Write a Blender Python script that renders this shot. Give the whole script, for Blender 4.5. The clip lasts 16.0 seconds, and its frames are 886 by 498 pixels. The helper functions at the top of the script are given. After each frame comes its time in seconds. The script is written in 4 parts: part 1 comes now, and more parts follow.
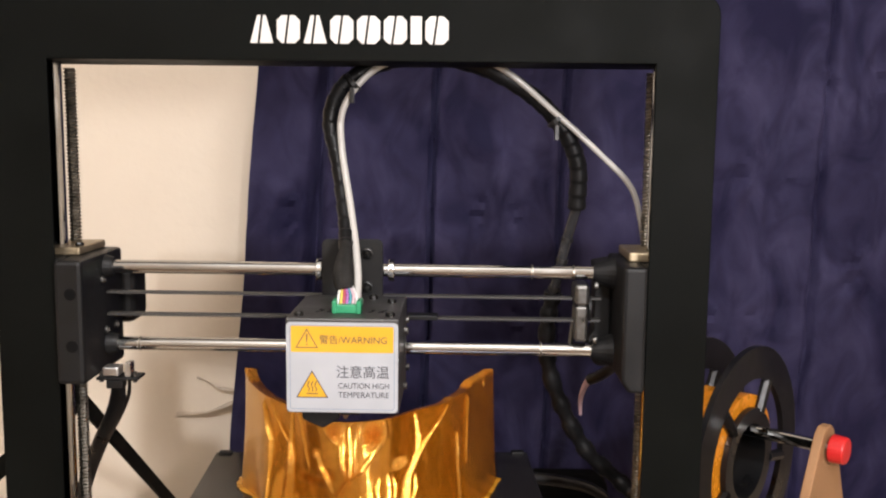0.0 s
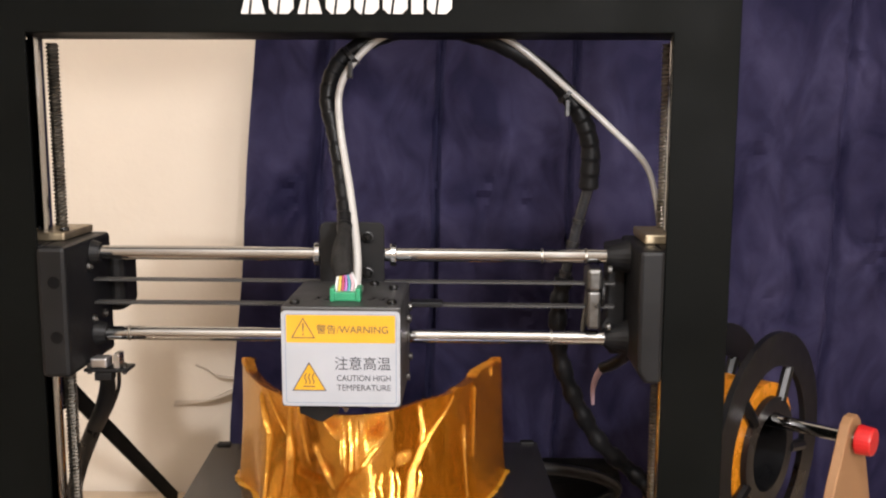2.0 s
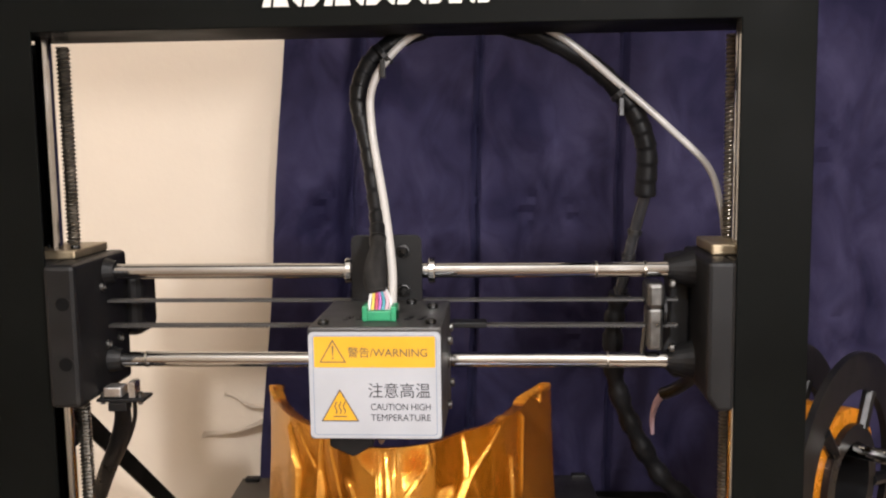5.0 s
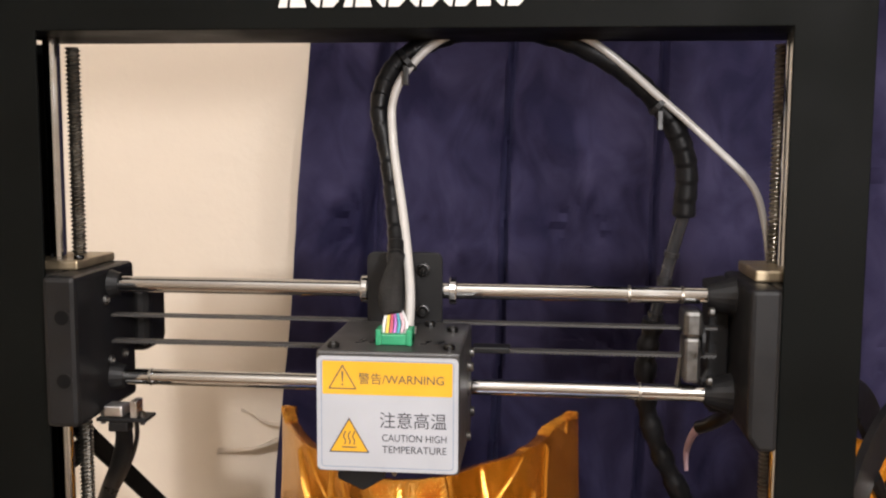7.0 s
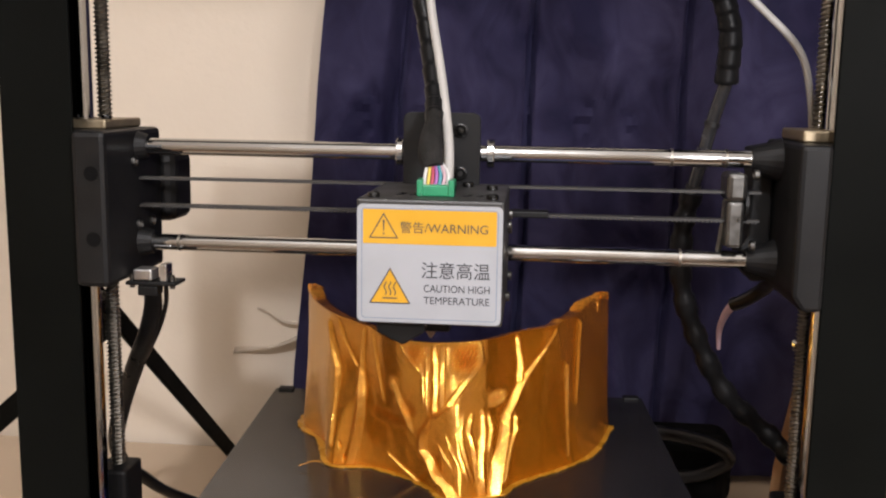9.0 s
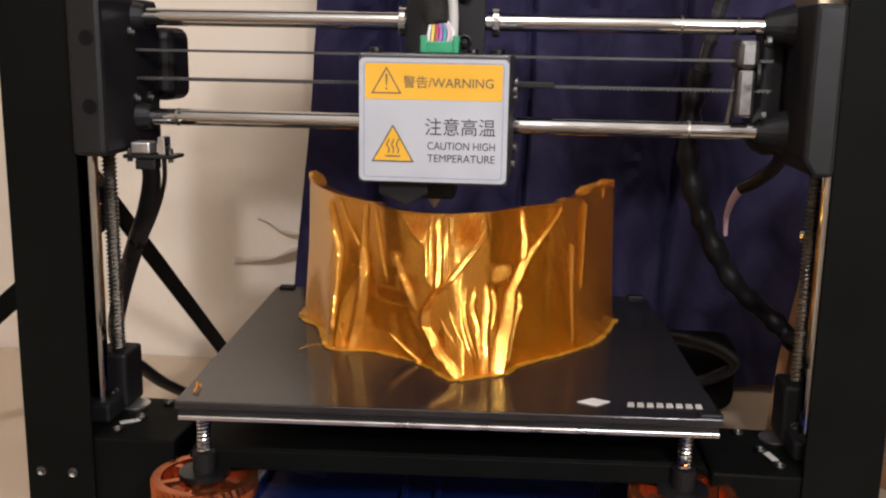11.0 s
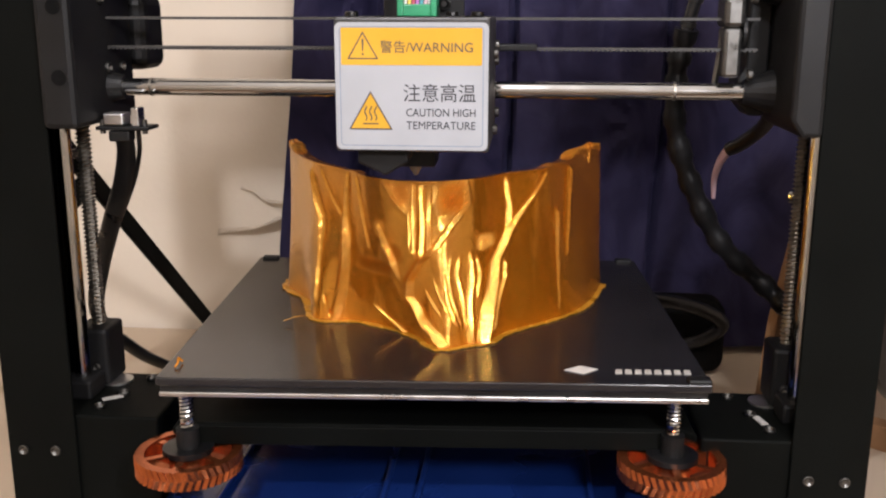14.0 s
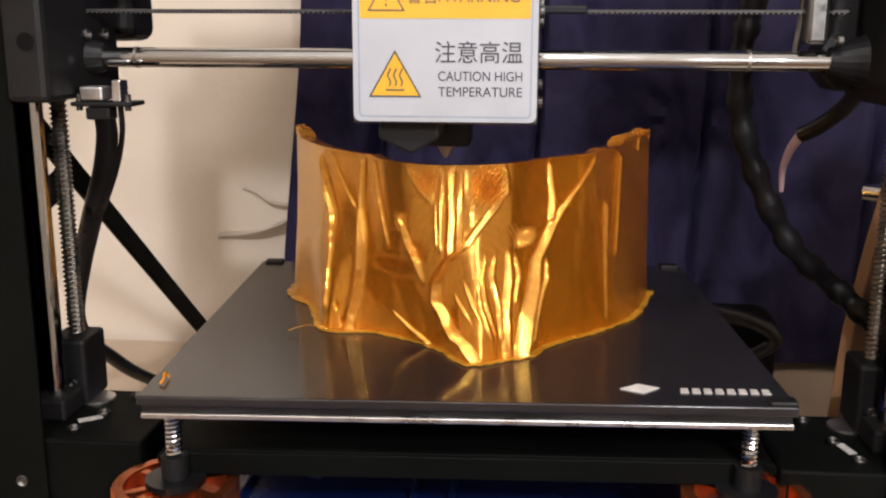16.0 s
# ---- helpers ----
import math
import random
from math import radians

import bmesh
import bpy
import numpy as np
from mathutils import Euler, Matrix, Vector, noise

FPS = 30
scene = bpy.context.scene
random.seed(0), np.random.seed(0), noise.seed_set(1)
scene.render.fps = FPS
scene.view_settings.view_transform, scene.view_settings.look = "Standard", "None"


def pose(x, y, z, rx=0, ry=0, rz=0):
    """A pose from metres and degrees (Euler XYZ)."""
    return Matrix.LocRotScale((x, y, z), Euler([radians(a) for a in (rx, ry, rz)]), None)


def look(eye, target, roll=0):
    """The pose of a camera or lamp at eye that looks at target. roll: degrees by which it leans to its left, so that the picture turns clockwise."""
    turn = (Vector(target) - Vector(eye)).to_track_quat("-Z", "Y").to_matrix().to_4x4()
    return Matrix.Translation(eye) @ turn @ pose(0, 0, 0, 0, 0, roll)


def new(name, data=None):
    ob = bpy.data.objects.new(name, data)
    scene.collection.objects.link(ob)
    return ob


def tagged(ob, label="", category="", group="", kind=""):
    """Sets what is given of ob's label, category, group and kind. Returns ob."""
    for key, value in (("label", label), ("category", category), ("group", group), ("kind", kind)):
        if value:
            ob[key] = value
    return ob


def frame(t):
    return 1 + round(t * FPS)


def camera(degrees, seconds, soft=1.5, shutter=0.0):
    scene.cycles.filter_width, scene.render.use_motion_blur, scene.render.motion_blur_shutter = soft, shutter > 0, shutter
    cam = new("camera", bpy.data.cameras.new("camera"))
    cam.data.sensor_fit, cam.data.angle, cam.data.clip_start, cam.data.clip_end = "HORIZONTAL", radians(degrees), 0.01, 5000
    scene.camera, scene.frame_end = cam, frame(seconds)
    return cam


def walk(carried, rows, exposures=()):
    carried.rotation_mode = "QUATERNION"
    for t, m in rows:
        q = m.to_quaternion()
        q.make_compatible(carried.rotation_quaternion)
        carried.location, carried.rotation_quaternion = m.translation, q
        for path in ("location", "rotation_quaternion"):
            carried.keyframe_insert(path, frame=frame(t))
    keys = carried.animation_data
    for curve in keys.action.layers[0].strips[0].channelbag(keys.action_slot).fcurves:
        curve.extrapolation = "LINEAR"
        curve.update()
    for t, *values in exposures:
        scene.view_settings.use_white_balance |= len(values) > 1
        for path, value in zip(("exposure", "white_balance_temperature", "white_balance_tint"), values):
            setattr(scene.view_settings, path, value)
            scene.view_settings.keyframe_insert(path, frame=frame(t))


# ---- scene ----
cam = camera(48.9, 16.0, soft=2.2)
PATH = [
    (0, (0.063, -0.541, 0.382), (0.024, 1.443, 0.125), 0.6),
    (0.5, (0.068, -0.54, 0.381), (0.027, 1.443, 0.119), 0.5),
    (1, (0.068, -0.534, 0.381), (0.021, 1.447, 0.11), 0.4),
    (1.5, (0.068, -0.521, 0.382), (0.016, 1.457, 0.089), 0.3),
    (2, (0.064, -0.51, 0.379), (0.01, 1.467, 0.084), 0.2),
    (2.5, (0.06, -0.503, 0.38), (0.008, 1.474, 0.079), 0.0),
    (3, (0.062, -0.493, 0.376), (-0.009, 1.483, 0.078), -0.2),
    (3.5, (0.062, -0.489, 0.38), (-0.024, 1.487, 0.079), -0.7),
    (4, (0.059, -0.481, 0.374), (-0.04, 1.497, 0.093), -1.0),
    (6.5, (0.061, -0.435, 0.363), (-0.12, 1.545, 0.146), 0.2),
    (7, (0.062, -0.43, 0.365), (-0.134, 1.548, 0.15), 0.3),
    (7.5, (0.059, -0.431, 0.367), (-0.144, 1.547, 0.152), 0.2),
    (8, (0.057, -0.429, 0.355), (-0.155, 1.549, 0.143), 0.4),
    (8.5, (0.06, -0.419, 0.336), (-0.172, 1.553, 0.093), 0.5),
    (9, (0.043, -0.427, 0.323), (-0.144, 1.539, 0.004), 0.9),
    (9.5, (0.045, -0.43, 0.314), (-0.135, 1.528, -0.053), 1.1),
    (10, (0.043, -0.432, 0.291), (-0.148, 1.521, -0.093), 1.1),
    (12.5, (0.042, -0.415, 0.279), (-0.125, 1.528, -0.162), 0.7),
    (13, (0.046, -0.417, 0.282), (-0.121, 1.522, -0.177), 0.4),
    (13.5, (0.046, -0.418, 0.281), (-0.125, 1.521, -0.179), 0.2),
    (14, (0.045, -0.417, 0.282), (-0.12, 1.52, -0.191), 0.1),
    (14.5, (0.046, -0.417, 0.282), (-0.119, 1.517, -0.197), 0.1),
    (15, (0.045, -0.416, 0.282), (-0.116, 1.519, -0.2), 0.1),
    (15.5, (0.04, -0.403, 0.277), (-0.121, 1.534, -0.197), 0.1),
    (16, (0.029, -0.356, 0.259), (-0.147, 1.587, -0.181), 0.2),
]
walk(cam, [(t, look(eye, target, roll)) for t, eye, target, roll in PATH],
     [(0, 0.10, 6420, 11.5), (4, 0.07, 6420, 11.5), (7.5, 0.0, 6420, 11.5), (10, -0.34, 6220, 13.0), (12.5, -0.10, 6250, 13.0), (15, -0.04, 6220, 13.0), (16, -0.02, 6300, 12.5)])

# ---- world and light ----
world = bpy.data.worlds.new("world")
scene.world = world
world.use_nodes = True
world.node_tree.nodes["Background"].inputs[0].default_value = (0.9, 0.75, 0.6, 1)
world.node_tree.nodes["Background"].inputs[1].default_value = 0.09

# Places follow cast shadows and rod glare; the kind of lamp is assumed.
PENDANT, STANDING = (-0.05, -1.30, 1.40), (0.255, -0.56, 0.45)
for lamp_name, place, power, tint in (("pendant_bulb", PENDANT, 60.0, (1.0, 0.965, 0.955)), ("standing_bulb", STANDING, 14.0, (1.0, 0.965, 0.955))):
    bulb = bpy.data.lights.new(lamp_name, "POINT")
    bulb.shadow_soft_size, bulb.energy, bulb.color = 0.04, power, tint
    new(lamp_name, bulb).matrix_world = pose(*place)

# ---- mesh helpers ----


def part(name, bm, material, parent=None, label="", smooth=False):
    me = bpy.data.meshes.new(name)
    bmesh.ops.recalc_face_normals(bm, faces=bm.faces)
    bm.to_mesh(me)
    bm.free()
    me.materials.append(material)
    if smooth:
        for p in me.polygons:
            p.use_smooth = True
        me.set_sharp_from_angle(angle=radians(38))
    ob = new(name, me)
    if parent is not None:
        ob.parent = parent
    if label:
        ob["label"] = label
    return ob


def thing(name, label, category, kind="", group="", at=(0, 0, 0)):
    ob = new(name)
    ob.location = at
    ob.empty_display_size = 0.02
    tagged(ob, label, category, group, kind)
    return ob


def box(x0, x1, y0, y1, z0, z1, bevel=0.0, seg=2, bm=None):
    own = bmesh.new()
    r = bmesh.ops.create_cube(own, size=1.0)
    m = Matrix.Translation(((x0 + x1) / 2, (y0 + y1) / 2, (z0 + z1) / 2)) @ Matrix.Diagonal((abs(x1 - x0), abs(y1 - y0), abs(z1 - z0), 1))
    bmesh.ops.transform(own, matrix=m, verts=r["verts"])
    if bevel > 0:
        bmesh.ops.bevel(own, geom=own.edges[:], offset=bevel, segments=seg, profile=0.5, affect="EDGES")
    if bm is None:
        return own
    return join(bm, own)


def join(bm, own, m=None):
    """Adds the mesh own to bm."""
    if m is not None:
        bmesh.ops.transform(own, matrix=m, verts=own.verts)
    made = [bm.verts.new(v.co) for v in own.verts]
    own.verts.index_update()
    for f in own.faces:
        bm.faces.new([made[v.index] for v in f.verts])
    own.free()
    return bm


def rod(a, b, r0, r1=None, n=20, bevel=0.0):
    """A closed round bar from a to b."""
    r1 = r0 if r1 is None else r1
    a, b = Vector(a), Vector(b)
    own = bmesh.new()
    bmesh.ops.create_cone(own, cap_ends=True, segments=n, radius1=r0, radius2=r1, depth=(b - a).length)
    if bevel > 0:
        rims = [e for e in own.edges if abs(e.verts[0].co.z - e.verts[1].co.z) < 1e-6]
        bmesh.ops.bevel(own, geom=rims, offset=bevel, segments=2, profile=0.5, affect="EDGES")
    turn = (b - a).to_track_quat("Z", "Y").to_matrix().to_4x4()
    bmesh.ops.transform(own, matrix=Matrix.Translation((a + b) / 2) @ turn, verts=own.verts)
    return own


def spline(points, steps):
    """A smooth line through the points."""
    p = [Vector(q) for q in points]
    p = [2 * p[0] - p[1]] + p + [2 * p[-1] - p[-2]]
    out = []
    for i in range(1, len(p) - 2):
        for k in range(steps):
            t = k / steps
            out.append(0.5 * (2 * p[i] + (p[i + 1] - p[i - 1]) * t + (2 * p[i - 1] - 5 * p[i] + 4 * p[i + 1] - p[i + 2]) * t * t
                              + (3 * p[i] - p[i - 1] - 3 * p[i + 1] + p[i + 2]) * t ** 3))
    out.append(p[-2])
    return out


def tube(line, radius, n=10, flat=1.0):
    """A round skin along a line; radius is a number or a function of the share of the way."""
    own = bmesh.new()
    rings = []
    side = Vector((0, 1, 0))
    for i, p in enumerate(line):
        d = (line[min(i + 1, len(line) - 1)] - line[max(i - 1, 0)]).normalized()
        side = (side - d * side.dot(d)).normalized()
        up = d.cross(side)
        r = radius(i / (len(line) - 1)) if callable(radius) else radius
        rings.append([own.verts.new(p + r * (math.cos(a) * side * flat + math.sin(a) * up)) for a in (2 * math.pi * k / n for k in range(n))])
    for r0, r1 in zip(rings, rings[1:]):
        for k in range(n):
            own.faces.new((r0[k], r0[(k + 1) % n], r1[(k + 1) % n], r1[k]))
    own.faces.new(rings[0])
    own.faces.new(rings[-1][::-1])
    return own


def plate(outline, depth, plane="xz", at=0.0, bevel=0.0):
    """A flat plate with the given outline. plane: the two axes of the outline; the depth runs along the third from at."""
    own = bmesh.new()
    def place(u, v, w):
        return {"xz": (u, w, v), "xy": (u, v, w), "yz": (w, u, v)}[plane]
    f = own.faces.new([own.verts.new(place(u, v, at)) for u, v in outline])
    r = bmesh.ops.extrude_face_region(own, geom=[f])
    bmesh.ops.translate(own, vec=place(0, 0, depth), verts=[g for g in r["geom"] if isinstance(g, bmesh.types.BMVert)])
    if bevel > 0:
        bmesh.ops.bevel(own, geom=own.edges[:], offset=bevel, segments=2, profile=0.5, affect="EDGES")
    return own


def round_rect(x0, x1, z0, z1, r, n=5):
    out = []
    for cx, cz, a0 in ((x1 - r, z1 - r, 0), (x0 + r, z1 - r, 90), (x0 + r, z0 + r, 180), (x1 - r, z0 + r, 270)):
        for k in range(n + 1):
            a = radians(a0 + 90 * k / n)
            out.append((cx + r * math.cos(a), cz + r * math.sin(a)))
    return out


def lettering(name, text, x, z, height, y, material, parent, width=None):
    """Raised flat print that faces the room (towards -y), its lower left corner at x, z."""
    c = bpy.data.curves.new("print", "FONT")
    c.body, c.size, c.extrude = text, 1.0, 0.0
    o = bpy.data.objects.new("print", c)
    scene.collection.objects.link(o)
    me = bpy.data.meshes.new_from_object(o.evaluated_get(bpy.context.evaluated_depsgraph_get()))
    bpy.data.objects.remove(o)
    bpy.data.curves.remove(c)
    own = bmesh.new()
    own.from_mesh(me)
    bpy.data.meshes.remove(me)
    lo = [min(v.co[i] for v in own.verts) for i in (0, 1)]
    hi = [max(v.co[i] for v in own.verts) for i in (0, 1)]
    kz = height / (hi[1] - lo[1])
    kx = width / (hi[0] - lo[0]) if width else kz
    for v in own.verts:
        v.co = Vector((x + (v.co.x - lo[0]) * kx, y, z + (v.co.y - lo[1]) * kz))
    ob = part(name, own, material, parent)
    ob["label"] = "dark printed lettering"
    return ob


def screw_head(at, way, r=0.0028, h=0.0018):
    """A hex-socket cap: a rounded head with a recess."""
    at, way = Vector(at), Vector(way).normalized()
    own = rod((0, 0, 0), (0, 0, h), r, n=14, bevel=r * 0.18)
    top = max(own.faces, key=lambda f: f.calc_center_median().z)
    got = bmesh.ops.inset_region(own, faces=[top], thickness=r * 0.42)
    bmesh.ops.translate(own, vec=(0, 0, -h * 0.6), verts=top.verts)
    bmesh.ops.transform(own, matrix=Matrix.Translation(at) @ way.to_track_quat("Z", "Y").to_matrix().to_4x4(), verts=own.verts)
    return own


# ---- materials ----


def surface(name, base, rough=0.5, metal=0.0, vary=0.15, scale=30.0, fine=400.0, bump=0.1, bump_at=0.0006, coat=0.0, spread=0.12, sheen=0.0, other=None, spec=0.5):
    """A painted, moulded or metal surface: colour and gloss that vary at two scales, with a fine relief. Sizes go by the place's metres."""
    m = bpy.data.materials.new(name)
    m.use_nodes = True
    t = m.node_tree
    b = t.nodes["Principled BSDF"]
    co = t.nodes.new("ShaderNodeTexCoord")
    wide, grain = t.nodes.new("ShaderNodeTexNoise"), t.nodes.new("ShaderNodeTexNoise")
    wide.inputs["Scale"].default_value, wide.inputs["Detail"].default_value = scale, 5
    grain.inputs["Scale"].default_value, grain.inputs["Detail"].default_value = fine, 3
    for n in (wide, grain):
        t.links.new(co.outputs["Object"], n.inputs["Vector"])
    mix = t.nodes.new("ShaderNodeMix")
    mix.data_type = "RGBA"
    dark = other or tuple(c * (1 - vary) for c in base)
    light = base if other else tuple(min(1, c * (1 + vary)) for c in base)
    mix.inputs["A"].default_value, mix.inputs["B"].default_value = (*dark, 1), (*light, 1)
    ramp = t.nodes.new("ShaderNodeMapRange")
    ramp.inputs["From Min"].default_value, ramp.inputs["From Max"].default_value = 0.32, 0.68
    t.links.new(wide.outputs["Fac"], ramp.inputs["Value"])
    t.links.new(ramp.outputs["Result"], mix.inputs["Factor"])
    t.links.new(mix.outputs["Result"], b.inputs["Base Color"])
    gloss = t.nodes.new("ShaderNodeMapRange")
    gloss.inputs["From Min"].default_value, gloss.inputs["From Max"].default_value = 0.3, 0.7
    gloss.inputs["To Min"].default_value, gloss.inputs["To Max"].default_value = max(0.02, rough - spread), min(1, rough + spread)
    t.links.new(wide.outputs["Fac"], gloss.inputs["Value"])
    t.links.new(gloss.outputs["Result"], b.inputs["Roughness"])
    b.inputs["Metallic"].default_value = metal
    b.inputs["Coat Weight"].default_value = coat
    b.inputs["Specular IOR Level"].default_value = spec
    b.inputs["Sheen Weight"].default_value = sheen
    if bump > 0:
        bn = t.nodes.new("ShaderNodeBump")
        bn.inputs["Strength"].default_value, bn.inputs["Distance"].default_value = bump, bump_at
        t.links.new(grain.outputs["Fac"], bn.inputs["Height"])
        t.links.new(bn.outputs["Normal"], b.inputs["Normal"])
    return m


M_black = surface("black_powder_coat", (0.0034, 0.0038, 0.0033), 0.58, spec=0.05, vary=0.2, scale=18, fine=1600, bump=0.25, bump_at=0.0002)
M_plastic = surface("black_plastic", (0.0065, 0.0065, 0.0068), 0.5, spec=0.25, vary=0.2, scale=25, fine=1200, bump=0.2, bump_at=0.0002)
M_head = surface("black_head_cover", (0.028, 0.027, 0.026), 0.42, spec=0.55, vary=0.2, scale=25, fine=1200, bump=0.2, bump_at=0.0002)
M_rubber = surface("black_rubber", (0.006, 0.006, 0.0065), 0.38, vary=0.3, scale=60, fine=900, bump=0.2, bump_at=0.0003)
M_loom = surface("black_loom_sleeve", (0.0055, 0.0055, 0.006), 0.40, spec=0.18, vary=0.3, scale=90, fine=900, bump=0.3, bump_at=0.0003)
M_grey = surface("dark_cable_wrap", (0.022, 0.022, 0.024), 0.2, vary=0.2, scale=80, fine=700, bump=0.1, bump_at=0.0002)
M_braid = surface("black_braid", (0.018, 0.017, 0.016), 0.85, spec=0.15, vary=0.4, scale=220, fine=1200, bump=0.8, bump_at=0.0008)
# Near-black: carries the shade of the bolt holes, and colours the dark block.
M_dead_black = surface("dead_black", (0.003, 0.003, 0.003), 0.8, vary=0.1, scale=100, bump=0.0, spec=0.1)
M_steel = surface("polished_steel", (0.47, 0.475, 0.475), 0.11, metal=1.0, vary=0.06, scale=40, fine=600, bump=0.04, bump_at=0.0001, spread=0.06)
M_screw = surface("zinc_screw", (0.13, 0.127, 0.12), 0.38, metal=1.0, vary=0.2, scale=200, fine=900, bump=0.1, bump_at=0.0001)
M_dark_screw = surface("black_screw", (0.05, 0.05, 0.05), 0.3, metal=1.0, vary=0.2, scale=200, fine=900, bump=0.1, bump_at=0.0001)
M_thread = surface("threaded_steel", (0.27, 0.25, 0.215), 0.42, metal=1.0, vary=0.3, scale=90, fine=900, bump=0.1, bump_at=0.0001)
M_brass = surface("dull_brass", (0.36, 0.29, 0.19), 0.42, metal=0.8, vary=0.2, scale=90, fine=700, bump=0.1, bump_at=0.0002)
M_alu = surface("aluminium", (0.60, 0.59, 0.58), 0.32, metal=1.0, vary=0.1, scale=70, fine=900, bump=0.1, bump_at=0.0001)
M_belt = surface("black_belt", (0.035, 0.033, 0.031), 0.6, vary=0.2, scale=90, fine=900, bump=0.2, bump_at=0.0002)
M_tube = surface("white_tube", (0.44, 0.425, 0.40), 0.36, vary=0.06, scale=40, fine=500, bump=0.05)
M_white = surface("white_label", (0.355, 0.37, 0.395), 0.42, vary=0.03, scale=60, fine=800, bump=0.04, bump_at=0.0001)
M_yellow = surface("yellow_label", (0.60, 0.325, 0.017), 0.45, vary=0.05, scale=60, fine=800, bump=0.04, bump_at=0.0001)
M_ink = surface("grey_ink", (0.05, 0.05, 0.055), 0.5, vary=0.1, scale=300, bump=0.0)
M_line = surface("blue_grey_ink", (0.23, 0.27, 0.33), 0.5, vary=0.1, scale=300, bump=0.0)
M_print_white = surface("white_print", (0.62, 0.60, 0.57), 0.5, vary=0.08, scale=200, fine=900, bump=0.1, bump_at=0.0001)
M_worn_white = surface("worn_white_print", (0.42, 0.40, 0.37), 0.6, vary=0.2, scale=500, fine=900, bump=0.1, bump_at=0.0001)
M_green = surface("green_connector", (0.02, 0.22, 0.10), 0.4, vary=0.15, scale=100, bump=0.05)
M_copper = surface("copper_filament", (0.50, 0.135, 0.042), 0.16, metal=0.92, vary=0.15, scale=60, fine=700, bump=0.15, bump_at=0.0003)
M_red = surface("red_plastic", (0.48, 0.012, 0.012), 0.4, vary=0.1, scale=80, bump=0.05)
M_wood = surface("pale_plywood", (0.31, 0.165, 0.075), 0.55, vary=0.1, scale=14, fine=260, bump=0.3, bump_at=0.0006, other=(0.24, 0.125, 0.055))
M_amber = surface("amber_filament", (0.75, 0.27, 0.015), 0.3, metal=0.2, vary=0.15, scale=90, fine=900, bump=0.2, bump_at=0.0004)
M_spool = surface("black_spool_plastic", (0.0045, 0.0045, 0.005), 0.35, spec=0.3, vary=0.2, scale=30, fine=800, bump=0.1, bump_at=0.0002)
# The blue base also carries a glow on the deck that no light here makes.
M_deck = surface("deck_blue_with_glow", (0.006, 0.022, 0.125), 0.28, vary=0.25, scale=14, fine=700, bump=0.08, bump_at=0.0002, coat=0.3)
M_bed = surface("black_coated_glass", (0.015, 0.0145, 0.016), 0.17, spec=0.7, vary=0.15, scale=16, fine=1400, bump=0.12, bump_at=0.0001, spread=0.07)
M_table = surface("beige_table_board", (0.52, 0.42, 0.31), 0.5, vary=0.1, scale=9, fine=300, bump=0.15, bump_at=0.0003, other=(0.46, 0.36, 0.26))
M_wall = surface("cream_wall_paint", (0.70, 0.625, 0.525), 0.8, vary=0.04, scale=7, fine=90, bump=0.35, bump_at=0.0012, other=(0.66, 0.585, 0.49), spec=0.25)
M_flap = surface("torn_paint_flap", (0.78, 0.71, 0.62), 0.85, vary=0.06, scale=60, fine=300, bump=0.4, bump_at=0.0008)
M_ceiling = surface("white_ceiling_paint", (0.78, 0.75, 0.70), 0.85, vary=0.04, scale=5, fine=80, bump=0.2, bump_at=0.001)
M_floor = surface("brown_floor_board", (0.22, 0.13, 0.075), 0.5, vary=0.2, scale=5, fine=90, bump=0.2, bump_at=0.001)
M_shade = surface("glass_lamp_body", (0.7, 0.7, 0.68), 0.4, vary=0.05, scale=20, bump=0.0)
WIRES = [surface("wire_" + n, c, 0.45, vary=0.1, scale=100, bump=0.0) for n, c in
         (("white", (0.6, 0.6, 0.6)), ("yellow", (0.65, 0.5, 0.10)), ("red", (0.42, 0.08, 0.12)), ("purple", (0.38, 0.14, 0.40)), ("teal", (0.08, 0.30, 0.36)), ("pink", (0.55, 0.38, 0.43)))]


